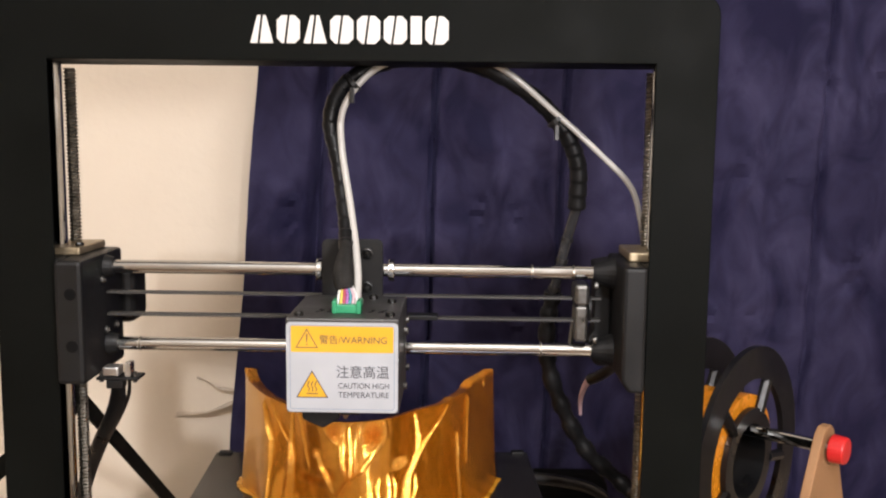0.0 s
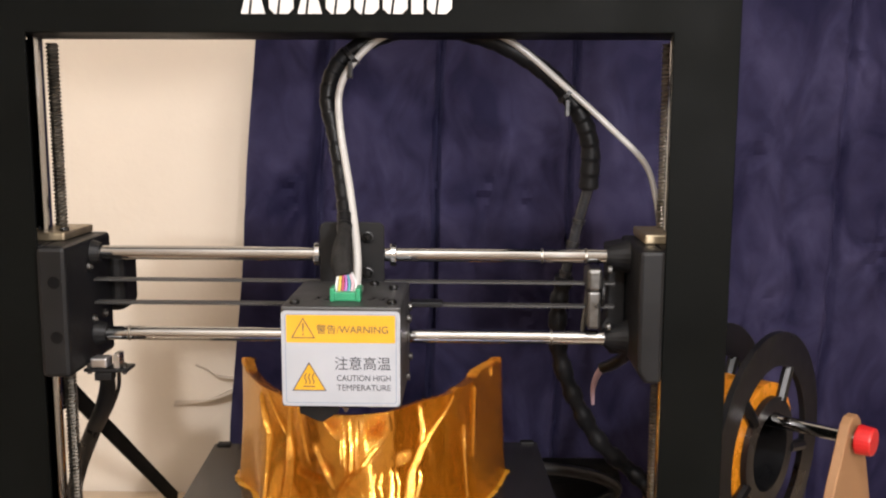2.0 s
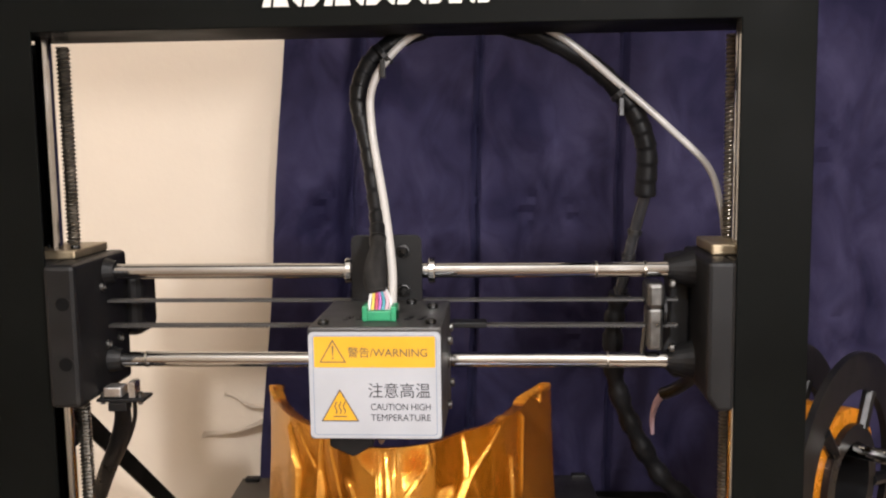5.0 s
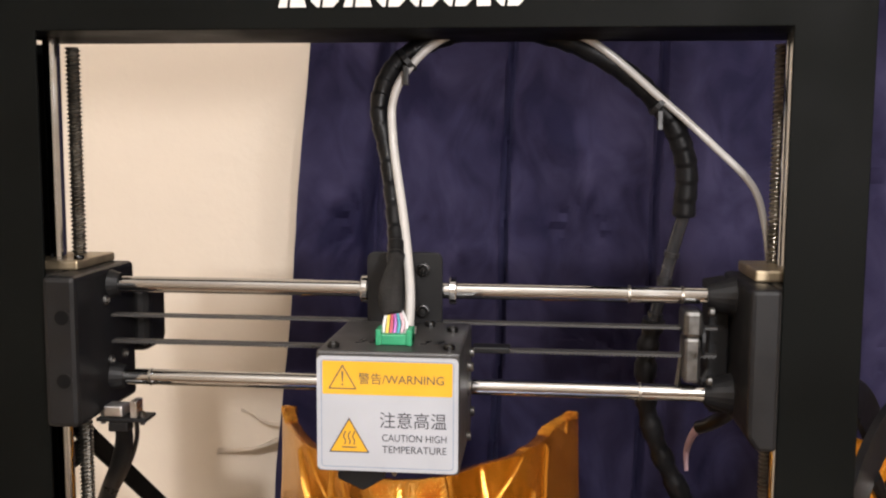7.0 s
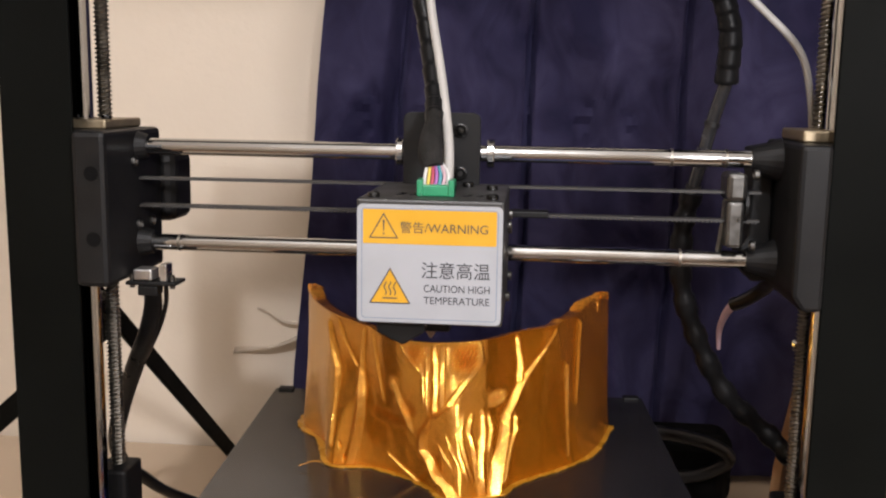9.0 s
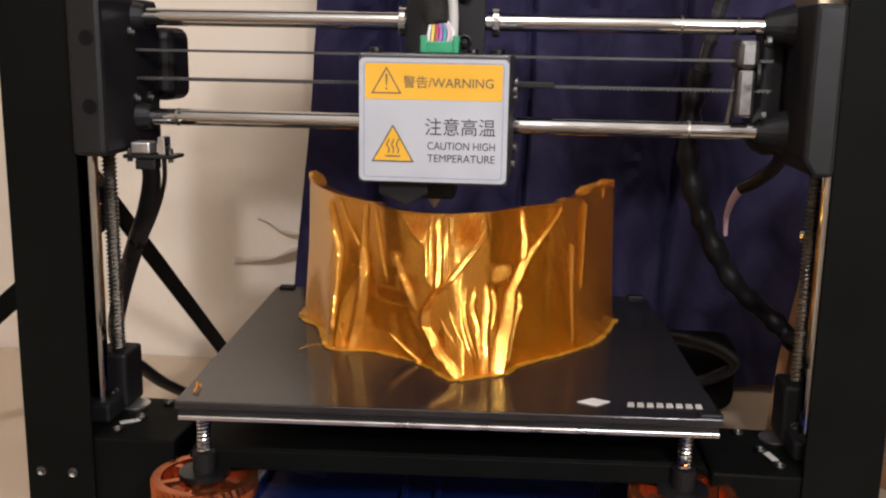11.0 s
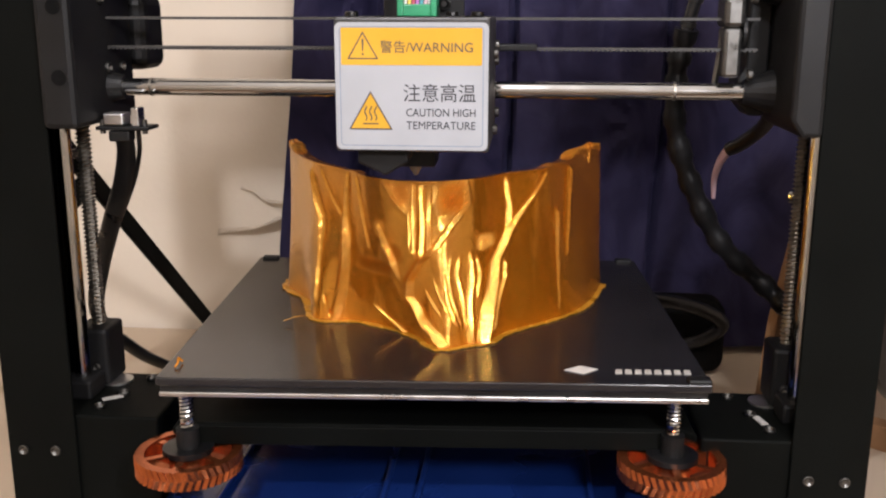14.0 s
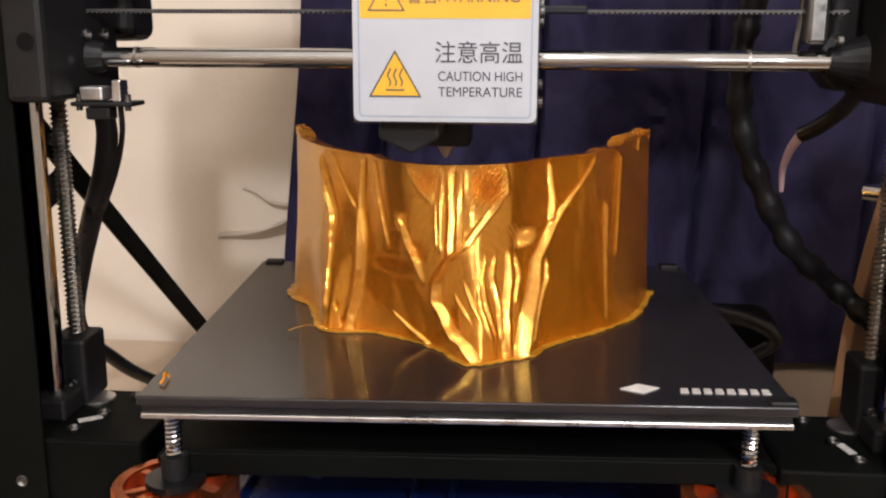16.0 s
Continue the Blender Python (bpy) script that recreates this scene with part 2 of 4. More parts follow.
def curtain_cloth():
    """Navy crushed velvet: paler brushed patches with a soft nap."""
    m = bpy.data.materials.new("navy_velvet")
    m.use_nodes = True
    t = m.node_tree
    b = t.nodes["Principled BSDF"]
    co, mp = t.nodes.new("ShaderNodeTexCoord"), t.nodes.new("ShaderNodeMapping")
    mp.inputs["Scale"].default_value = (1.0, 1.0, 0.6)
    t.links.new(co.outputs["Object"], mp.inputs["Vector"])
    wide, mid, fine = (t.nodes.new("ShaderNodeTexNoise") for _ in range(3))
    for n, s, d, dist in ((wide, 10, 3, 0.6), (mid, 26, 6, 1.4), (fine, 700, 2, 0)):
        n.inputs["Scale"].default_value, n.inputs["Detail"].default_value, n.inputs["Distortion"].default_value = s, d, dist
        t.links.new(mp.outputs["Vector"], n.inputs["Vector"])
    mul = t.nodes.new("ShaderNodeMath")
    mul.operation = "MULTIPLY"
    t.links.new(wide.outputs["Fac"], mul.inputs[0])
    t.links.new(mid.outputs["Fac"], mul.inputs[1])
    ramp = t.nodes.new("ShaderNodeValToRGB")
    ramp.color_ramp.elements[0].position, ramp.color_ramp.elements[0].color = 0.16, (0.0195, 0.0172, 0.058, 1)
    ramp.color_ramp.elements[1].position, ramp.color_ramp.elements[1].color = 0.42, (0.071, 0.064, 0.146, 1)
    t.links.new(mul.outputs[0], ramp.inputs["Fac"])
    t.links.new(ramp.outputs["Color"], b.inputs["Base Color"])
    b.inputs["Roughness"].default_value = 0.75
    b.inputs["Specular IOR Level"].default_value = 0.2
    b.inputs["Sheen Weight"].default_value, b.inputs["Sheen Roughness"].default_value = 0.25, 0.4
    b.inputs["Sheen Tint"].default_value = (0.25, 0.25, 0.55, 1)
    bn = t.nodes.new("ShaderNodeBump")
    bn.inputs["Strength"].default_value, bn.inputs["Distance"].default_value = 0.32, 0.004
    t.links.new(mid.outputs["Fac"], bn.inputs["Height"])
    t.links.new(bn.outputs["Normal"], b.inputs["Normal"])
    return m


def gold_filament():
    """Silky amber print: a semi-metallic skin with fine level layer lines."""
    m = bpy.data.materials.new("gold_silk_filament")
    m.use_nodes = True
    t = m.node_tree
    b = t.nodes["Principled BSDF"]
    co = t.nodes.new("ShaderNodeTexCoord")
    wide = t.nodes.new("ShaderNodeTexNoise")
    wide.inputs["Scale"].default_value, wide.inputs["Detail"].default_value = 30, 4
    t.links.new(co.outputs["Object"], wide.inputs["Vector"])
    ramp = t.nodes.new("ShaderNodeValToRGB")
    ramp.color_ramp.elements[0].position, ramp.color_ramp.elements[0].color = 0.3, (0.44, 0.120, 0.004, 1)
    ramp.color_ramp.elements[1].position, ramp.color_ramp.elements[1].color = 0.7, (0.54, 0.165, 0.006, 1)
    t.links.new(wide.outputs["Fac"], ramp.inputs["Fac"])
    t.links.new(ramp.outputs["Color"], b.inputs["Base Color"])
    b.inputs["Metallic"].default_value, b.inputs["Roughness"].default_value = 0.0, 0.22
    silk, both = t.nodes.new("ShaderNodeBsdfPrincipled"), t.nodes.new("ShaderNodeMixShader")
    silk.inputs["Base Color"].default_value = (0.95, 0.53, 0.085, 1)
    silk.inputs["Metallic"].default_value, silk.inputs["Roughness"].default_value = 1.0, 0.15
    both.inputs[0].default_value = 0.60
    t.links.new(b.outputs[0], both.inputs[1])
    t.links.new(silk.outputs[0], both.inputs[2])
    t.links.new(both.outputs[0], t.nodes["Material Output"].inputs["Surface"])
    # rounded beads, one every 0.45 mm of height, tilt the skin up and down
    geo, sep, ph, sn, am, up, add, nrm = (t.nodes.new(k) for k in ("ShaderNodeNewGeometry", "ShaderNodeSeparateXYZ", "ShaderNodeMath", "ShaderNodeMath", "ShaderNodeMath",
                                                                    "ShaderNodeCombineXYZ", "ShaderNodeVectorMath", "ShaderNodeVectorMath"))
    ph.operation, sn.operation, am.operation, add.operation, nrm.operation = "MULTIPLY", "SINE", "MULTIPLY", "ADD", "NORMALIZE"
    ph.inputs[1].default_value, am.inputs[1].default_value = 2 * math.pi / 0.00045, 0.64
    t.links.new(co.outputs["Object"], sep.inputs[0])
    t.links.new(sep.outputs["Z"], ph.inputs[0])
    t.links.new(ph.outputs[0], sn.inputs[0])
    t.links.new(sn.outputs[0], am.inputs[0])
    t.links.new(am.outputs[0], up.inputs["Z"])
    t.links.new(geo.outputs["Normal"], add.inputs[0])
    t.links.new(up.outputs[0], add.inputs[1])
    t.links.new(add.outputs[0], nrm.inputs[0])
    t.links.new(nrm.outputs[0], b.inputs["Normal"])
    t.links.new(nrm.outputs[0], silk.inputs["Normal"])
    return m


M_brim = surface("yellow_first_layer", (0.42, 0.20, 0.016), 0.28, vary=0.2, scale=60, fine=700, bump=0.2, bump_at=0.0003)
M_velvet = curtain_cloth()
M_gold = gold_filament()

# ---- the room ----
WALL_Y, TABLE_Z = 0.345, 0.024


def wall(name, x0, x1, y0, y1, z0, z1, material, label, category="wall"):
    return tagged(part(name, box(x0, x1, y0, y1, z0, z1), material), label, category, kind="structure")


wall("wall_north", -1.5, 1.7, WALL_Y, WALL_Y + 0.12, -0.73, 1.62, M_wall, "cream painted plaster wall with torn paint")
# Unseen sides, floor and ceiling, added to close the room and bounce light.
wall("unseen_wall_south", -1.5, 1.7, -2.42, -2.30, -0.73, 1.62, M_wall, "unseen cream wall added behind the camera to bounce light")
wall("unseen_wall_west", -1.62, -1.5, -2.42, WALL_Y + 0.12, -0.73, 1.62, M_wall, "unseen cream side wall added to bounce light")
wall("unseen_wall_east", 1.7, 1.82, -2.42, WALL_Y + 0.12, -0.73, 1.62, M_wall, "unseen cream side wall added to bounce light")
wall("floor", -1.62, 1.82, -2.42, WALL_Y + 0.12, -0.80, -0.73, M_floor, "unseen brown floor added to close the room", "floor")
wall("ceiling", -1.62, 1.82, -2.42, WALL_Y + 0.12, 1.62, 1.70, M_ceiling, "unseen white ceiling added to bounce light", "ceiling")

# Unseen lamp bodies, added to carry the two lights.
lamp = thing("pendant_lamp", "unseen round white lamp added on a ceiling stem", "lamp", at=PENDANT)
part("stem", rod((0, 0, 0.135), (0, 0, 1.62 - PENDANT[2]), 0.008), M_shade, lamp)
part("housing", rod((0.0, 0, 0.095), (0.0, 0, 0.135), 0.11, 0.04, n=32), M_shade, lamp)
lamp = thing("floor_lamp", "unseen slim black floor lamp added under the near light", "lamp", at=(STANDING[0], STANDING[1], -0.73))
part("base", rod((0, 0, 0), (0, 0, 0.02), 0.13, n=32, bevel=0.004), M_black, lamp)
part("pole", rod((0, 0, 0.02), (0, 0, STANDING[2] + 0.73 - 0.11), 0.010), M_black, lamp)
part("socket", rod((0, 0, STANDING[2] + 0.73 - 0.11), (0, 0, STANDING[2] + 0.73 - 0.055), 0.016, 0.022), M_black, lamp)

table = thing("table", "pale beige board table top under the printer", "table", at=(0, 0, 0))
part("table_top", box(-0.9, 1.0, -0.16, WALL_Y - 0.004, TABLE_Z - 0.028, TABLE_Z, 0.003), M_table, table)
for lx in (-0.86, 0.96):
    for ly in (-0.12, 0.30):
        part("leg", box(lx - 0.02, lx + 0.02, ly - 0.02, ly + 0.02, -0.73, TABLE_Z - 0.028, 0.002), M_table, table)


def torn_flap(points, lift, width):
    """A curled tongue of loose paint along a ragged line on the wall; thin at its tip."""
    own = bmesh.new()
    line = spline(points, 10)
    rows = []
    for i, p in enumerate(line):
        s = i / (len(line) - 1)
        w = width * (0.12 + 0.9 * s) * (0.85 + 0.3 * noise.noise(Vector((p.x * 90, 0, p.z * 90))))
        r = []
        for k in range(6):
            v = k / 5
            r.append(own.verts.new((p.x + 0.0006 * k, WALL_Y - 0.0005 - lift * s ** 0.7 * math.sin(v * 1.9) * (1 if k else 0), p.z - w * v + lift * 0.4 * v * v)))
        rows.append(r)
    for a, b in zip(rows, rows[1:]):
        for k in range(5):
            own.faces.new((a[k], a[k + 1], b[k + 1], b[k]))
    r = bmesh.ops.solidify(own, geom=own.faces[:], thickness=0.0005)
    return own


for way, lift, width, words in (
        ([(-0.207, 0, 0.1035), (-0.190, 0, 0.1075), (-0.172, 0, 0.1115), (-0.156, 0, 0.1190), (-0.144, 0, 0.1240), (-0.122, 0, 0.1300)], 0.018, 0.011, "torn curled flap of cream paint on the wall"),
        ([(-0.186, 0, 0.1425), (-0.176, 0, 0.1400), (-0.167, 0, 0.1350), (-0.155, 0, 0.1335), (-0.122, 0, 0.1340)], 0.007, 0.006, "small torn crease of cream paint on the wall"),
        ([(-0.150, 0, 0.1270), (-0.143, 0, 0.1290), (-0.134, 0, 0.1300), (-0.120, 0, 0.1310)], 0.010, 0.012, "ragged peeled patch of cream paint on the wall")):
    tagged(part("paint_flap", torn_flap(way, lift, width), M_flap, smooth=True), words, "paint flap", kind="structure")


# seams: place, width, depth; crushed stars in the nap: place, reach, rays, depth
SEAMS = ((-0.066, 0.0052, 1.0), (0.037, 0.0020, 0.9), (0.150, 0.0022, 0.5), (0.262, 0.003, 0.35), (0.375, 0.003, 0.3), (0.52, 0.004, 0.5))
CRUSH = ((-0.072, 0.300, 0.045, 9, 0.0030), (0.095, 0.305, 0.040, 8, 0.0026), (-0.02, 0.225, 0.040, 7, 0.0026), (0.13, 0.20, 0.05, 8, 0.003), (0.05, 0.37, 0.04, 7, 0.0018),
         (0.33, 0.34, 0.07, 8, 0.0030), (0.43, 0.26, 0.07, 9, 0.0035), (0.30, 0.21, 0.06, 7, 0.003), (0.40, 0.42, 0.06, 8, 0.003))


def curtain_mesh():
    own = bmesh.new()
    nx, nz = 520, 150
    x0, x1, z0, z1 = -0.127, 0.95, 0.031, 0.95
    rows = []
    for j in range(nz + 1):
        z = z0 + (z1 - z0) * j / nz
        row = []
        for i in range(nx + 1):
            s = i / nx
            x = x0 + (x1 - x0) * s
            lean = 0.085 * (z - 0.3) * max(0, 1 - s * 8)
            p = (x + 0.066 + 0.03 * (0.3 - z)) / 0.103
            f = p - math.floor(p)
            groove = max(k * math.exp(-((x - c + 0.035 * (0.35 - z)) / w) ** 2) for c, w, k in SEAMS)
            y = 0.316 + 0.022 * groove - 0.004 * math.sin(f * math.pi)
            for cx, cz, r, n, k in CRUSH:
                dx, dz = x - cx, z - cz
                q = (dx * dx + dz * dz) / (r * r)
                if q < 4:
                    y += 0.95 * k * math.sin(math.atan2(dz, dx) * n + 3 * noise.noise(Vector((x * 20, z * 20, cx)))) * math.exp(-q) * min(1, q * 8)
            y += 0.005 * noise.noise(Vector((x * 9, z * 4, 1.7))) + 0.0035 * noise.noise(Vector((x * 30 + 4 * z, z * 14, 5.1))) + 0.0012 * noise.noise(Vector((x * 80, z * 60, 2.0)))
            row.append(own.verts.new((x + lean + 0.003 * noise.noise(Vector((0, z * 7, 9.0))), min(y, WALL_Y - 0.004), z)))
        rows.append(row)
    for a, b in zip(rows, rows[1:]):
        for i in range(nx):
            own.faces.new((a[i], a[i + 1], b[i + 1], b[i]))
    bmesh.ops.solidify(own, geom=own.faces[:], thickness=0.002)
    return own


curtain = thing("curtain", "long navy blue crushed velvet curtain hanging before the wall", "curtain")
part("cloth", curtain_mesh(), M_velvet, curtain, smooth=True)
part("curtain_rail", rod((-0.2, 0.318, 0.955), (1.0, 0.318, 0.955), 0.009), M_black, curtain)

# ---- the printer ----
printer = thing("printer", "black metal desktop filament printer with a gantry frame", "printer")
IN, OUT, TOP_IN, TOP = 0.1675, 0.2015, 0.415, 0.4535
DEPTH = 0.062


def arch():
    """The front sheet of the frame: two uprights and the top in one piece, with rounded shoulders."""
    r, z0 = 0.013, TABLE_Z + 0.004
    out = [(-OUT, z0)] + [(-OUT + r - r * math.cos(radians(a)), TOP - r + r * math.sin(radians(a))) for a in range(0, 91, 15)] \
        + [(OUT - r + r * math.sin(radians(a)), TOP - r + r * math.cos(radians(a))) for a in range(0, 91, 15)] \
        + [(OUT, z0), (IN, z0), (IN, TOP_IN), (-IN, TOP_IN), (-IN, z0)]
    return plate(out, 0.0018, "xz", 0.0, 0.0005)


top = part("front_frame", arch(), M_black, printer, "black powder-coated front sheet of the frame")
part("top_beam", box(-OUT + 0.0130, OUT - 0.0130, 0.0018, DEPTH, TOP_IN + 0.0002, TOP - 0.0004, 0.0008), M_black, printer)
for s in (-1, 1):
    p = part("side_sheet", box(min(s * (OUT - 0.0018), s * OUT), max(s * (OUT - 0.0018), s * OUT), 0.0018, DEPTH, TABLE_Z + 0.004, TOP - 0.014, 0.0006), M_black, printer)
    part("back_flange", box(min(s * (OUT - 0.013), s * (OUT - 0.0019)), max(s * (OUT - 0.013), s * (OUT - 0.0019)), DEPTH - 0.0018, DEPTH, TABLE_Z + 0.004, TOP_IN, 0.0005), M_black, printer)
    for dx in (0.0105, 0.0265):
        part("screw", screw_head((s * (IN + dx) - (0.0022 if s > 0 else 0), 0.0004, 0.0757), (0, -1, 0), 0.0026, 0.0014), M_screw, top)
    part("foot", rod((s * 0.185, 0.035, TABLE_Z), (s * 0.185, 0.035, TABLE_Z + 0.004), 0.011, n=20), M_rubber, printer)


def mark_shapes(x0, x1, z0, z1, y):
    """Eight plain blocks that stand for the maker's mark, each cut once on the slant."""
    w = (x1 - x0) / 7.55
    at = x0
    h = z1 - z0
    for i in range(8):
        step = w if i != 6 else w * 0.55
        a, b = at + w * 0.07, at + step - w * 0.07
        at += step
        m, g = a + (b - a) * 0.36, w * 0.045
        lean = w * 0.27 if i in (0, 2) else 0.0
        c = 0.0 if lean or i == 6 else h * 0.18
        if i == 6:
            yield plate([(a, z0), (b, z0), (b, z1), (a, z1)], 0.0005, "xz", y)
            continue
        yield plate([(a + c, z0), (m - g, z0), (m + g * 2, z1), (a + c + lean, z1), (a + lean * 0.8, z1 - c), (a, z0 + c)][:6 if c else 4], 0.0005, "xz", y)
        yield plate([(m + g, z0), (b - c, z0), (b, z0 + c), (b - lean, z1 - c), (b - c - lean, z1), (m + g * 4, z1)], 0.0005, "xz", y)


for own in mark_shapes(-0.0552, 0.0552, 0.4243, 0.4392, -0.0006):
    part("mark_block", own, M_print_white, top, "plain white painted block")

# side boxes at the foot and the deck between them
for s in (-1, 1):
    b = part("base_box", box(min(s * 0.1275, s * 0.1985), max(s * 0.1275, s * 0.1985), 0.0024, 0.060, TABLE_Z + 0.002, 0.0935, 0.0012), M_black, printer)
    for x, y in ((0.155, 0.030), (0.1485, 0.051), (0.160, 0.012)):
        part("screw", screw_head((s * x, y, 0.0935), (0, 0, 1), 0.0028, 0.002), M_screw, b)
    tag = bmesh.new()
    box(-0.005, 0.005, -0.0018, 0.0018, 0, 0.0004, bm=tag)
    bmesh.ops.transform(tag, matrix=pose(s * 0.1585, 0.024, 0.0938, 0, 0, -s * 55 - 20), verts=tag.verts)
    part("tag", tag, M_worn_white, b, "small pale paper tag")
deck = part("deck", box(-0.1268, 0.1268, -0.13, 0.30, TABLE_Z + 0.002, 0.052, 0.002), M_deck, printer, "dark blue deck with a blue glow in its colour")
for x in (-0.098, -0.020, -0.003, 0.080):
    part("rib", box(x - 0.0012, x + 0.0012, -0.115, 0.13, 0.052, 0.0565, 0.0006), M_deck, deck)
part("rib", box(-0.098, 0.080, 0.128, 0.1305, 0.052, 0.0565, 0.0006), M_deck, deck)

# upright rods, lead screws and their couplings


def lead_screw(x, y, z0, z1, r=0.004, pitch=0.0022):
    """A real helical thread."""
    own = bmesh.new()
    n, per = 12, 4
    turns = (z1 - z0) / pitch
    rings = []
    for j in range(int(turns * per) + 1):
        z = z0 + j * pitch / per
        rings.append([own.verts.new((x + rr * math.cos(a), y + rr * math.sin(a), z)) for a, rr in
                      ((2 * math.pi * k / n, r * (0.84 + 0.16 * math.cos(2 * math.pi * (j / per - k / n)))) for k in range(n))])
    for a, b in zip(rings, rings[1:]):
        for k in range(n):
            own.faces.new((a[k], a[(k + 1) % n], b[(k + 1) % n], b[k]))
    own.faces.new(rings[0])
    own.faces.new(rings[-1])
    return own


for s in (-1, 1):
    part("smooth_rod", rod((s * 0.1755, 0.030, 0.0935), (s * 0.1755, 0.030, TOP_IN + 0.001), 0.004, n=24), M_steel, printer)
    part("lead_screw", lead_screw(s * 0.1755, 0.052, 0.094, TOP_IN - 0.002), M_thread, printer)
    c = part("coupling", box(s * 0.1755 - 0.009, s * 0.1755 + 0.009, 0.040, 0.062, 0.0938, 0.124, 0.002), M_plastic, printer)
    part("screw", screw_head((s * 0.1755 - s * 0.003, 0.0398, 0.104), (0, -1, 0), 0.0022), M_screw, c)
    part("rod_holder", box(s * 0.1755 - 0.008, s * 0.1755 + 0.008, 0.020, 0.038, 0.0936, 0.1035, 0.0015), M_plastic, printer)
    part("washer", rod((s * 0.166, 0.048, 0.0935), (s * 0.166, 0.048, 0.0945), 0.008, n=20), M_alu, printer)

# cross gantry
RY, RZ1, RZ0 = 0.034, 0.2945, 0.2475
left = part("end_block", box(-0.192, -0.1668, 0.0025, 0.062, 0.2315, 0.303, 0.0015, bm=box(-0.1666, -0.1505, -0.0052, 0.062, 0.2315, 0.303, 0.0025)), M_plastic, printer)
for z in (0.284, 0.254):
    # Solid black disc gives the shade of an open hole.
    part("bolt_hole_shade", rod((-0.157, -0.0058, z), (-0.157, -0.002, z), 0.0034, n=16), M_dead_black, left)
    part("bolt_rim", rod((-0.157, -0.0056, z), (-0.157, -0.0046, z), 0.0042, 0.0038, n=16), M_plastic, left)
part("nut", box(-0.186, -0.160, 0.018, 0.060, 0.3031, 0.3075, 0.001), M_brass, left)
for x in (-0.183, -0.163):
    part("screw", screw_head((x, 0.026, 0.3076), (0, 0, 1), 0.0025, 0.002), M_dark_screw, left)
part("boss", rod((-0.1515, RY, RZ1), (-0.1455, RY, RZ1), 0.0075, 0.0055), M_plastic, left)
part("boss", rod((-0.1515, RY, RZ0), (-0.1440, RY, RZ0), 0.0075, 0.0055), M_plastic, left)
for y, z in ((0.026, 0.2875), (0.030, 0.2565), (0.046, 0.2565)):
    part("screw", screw_head((-0.1514, y, z), (1, 0, 0), 0.0026, 0.0025), M_screw, left)
part("motor", box(-0.185, -0.1440, 0.0622, 0.090, 0.2535, 0.2905, 0.0055, 3), M_plastic, printer)
stop = part("end_stop", box(-0.1525, -0.1275, 0.016, 0.030, 0.2288, 0.2306, 0.0005), M_plastic, printer)
part("switch", box(-0.1490, -0.1395, 0.017, 0.027, 0.2310, 0.2365, 0.0008), M_alu, stop)
part("lever", box(-0.1360, -0.1325, 0.018, 0.026, 0.2306, 0.2390, 0.0005), M_alu, stop)
for x in (-0.1505, -0.1305):
    part("screw", rod((x, 0.020, 0.2270), (x, 0.020, 0.2335), 0.0013, n=10), M_screw, stop)
part("plug", box(-0.1470, -0.1370, 0.017, 0.025, 0.2235, 0.2285, 0.0008), M_plastic, stop)

right = part("end_block", join(plate([(0.1535, 0.303), (0.1666, 0.303), (0.1666, 0.2315), (0.158, 0.2315), (0.1535, 0.238)], 0.0670, "xz", -0.005, 0.002), box(0.1668, 0.192, 0.0025, 0.062, 0.2315, 0.303, 0.0015)), M_plastic, printer)
part("guard", plate([(0.143, 0.299), (0.1533, 0.301), (0.1533, 0.236), (0.146, 0.236), (0.140, 0.243), (0.140, 0.252), (0.1435, 0.258), (0.1435, 0.290)], 0.020, "xz", 0.041, 0.001), M_plastic, right)
part("boss", rod((0.1535, RY, RZ1), (0.1410, RY, RZ1), 0.0100, 0.0052), M_plastic, right)
part("boss", rod((0.1535, RY, RZ0), (0.1410, RY, RZ0), 0.0100, 0.0052), M_plastic, right)
part("nut", box(0.1600, 0.1800, 0.020, 0.060, 0.3031, 0.3085, 0.001), M_brass, right)
for z in (0.288, 0.2555):
    part("screw", screw_head((0.1434, 0.026, z), (-1, 0, 0), 0.0024, 0.0025), M_screw, right)
pulley = part("belt_tensioner", box(0.1295, 0.1385, 0.024, 0.044, 0.2755, 0.2885, 0.0022), M_screw, printer)
part("bracket", box(0.1302, 0.1380, 0.026, 0.042, 0.2540, 0.2755, 0.0016), M_screw, pulley)
part("wheel", rod((0.1385, 0.035, 0.2735), (0.1400, 0.035, 0.2735), 0.0085, n=24), M_plastic, pulley)
part("clip", rod((0.1285, 0.036, 0.2470), (0.1330, 0.036, 0.2860), 0.0014, n=8), M_screw, pulley)

for z, x0, x1 in ((RZ1, -0.1475, 0.1430), (RZ0, -0.1460, 0.1430)):
    r = part("cross_rod", rod((x0, RY, z), (x1, RY, z), 0.004, n=28), M_steel, printer)
    for x in ((0.1049, 0.1295) if z == RZ1 else (-0.1310, 0.1110)):
        part("ring", rod((x - 0.0006, RY, z), (x + 0.0006, RY, z), 0.00425, n=24), M_thread, r)
part("belt", box(-0.150, 0.146, 0.031, 0.037, 0.2785, 0.2797), M_belt, printer)


def toothed(x0, x1, z):
    own = box(x0, x1, 0.031, 0.037, z, z + 0.0010)
    for i in range(int((x1 - x0) / 0.002)):
        box(x0 + 0.002 * i, x0 + 0.002 * i + 0.001, 0.031, 0.037, z - 0.0006, z, bm=own)
    return own


part("belt", toothed(-0.150, 0.146, 0.2655), M_belt, printer)

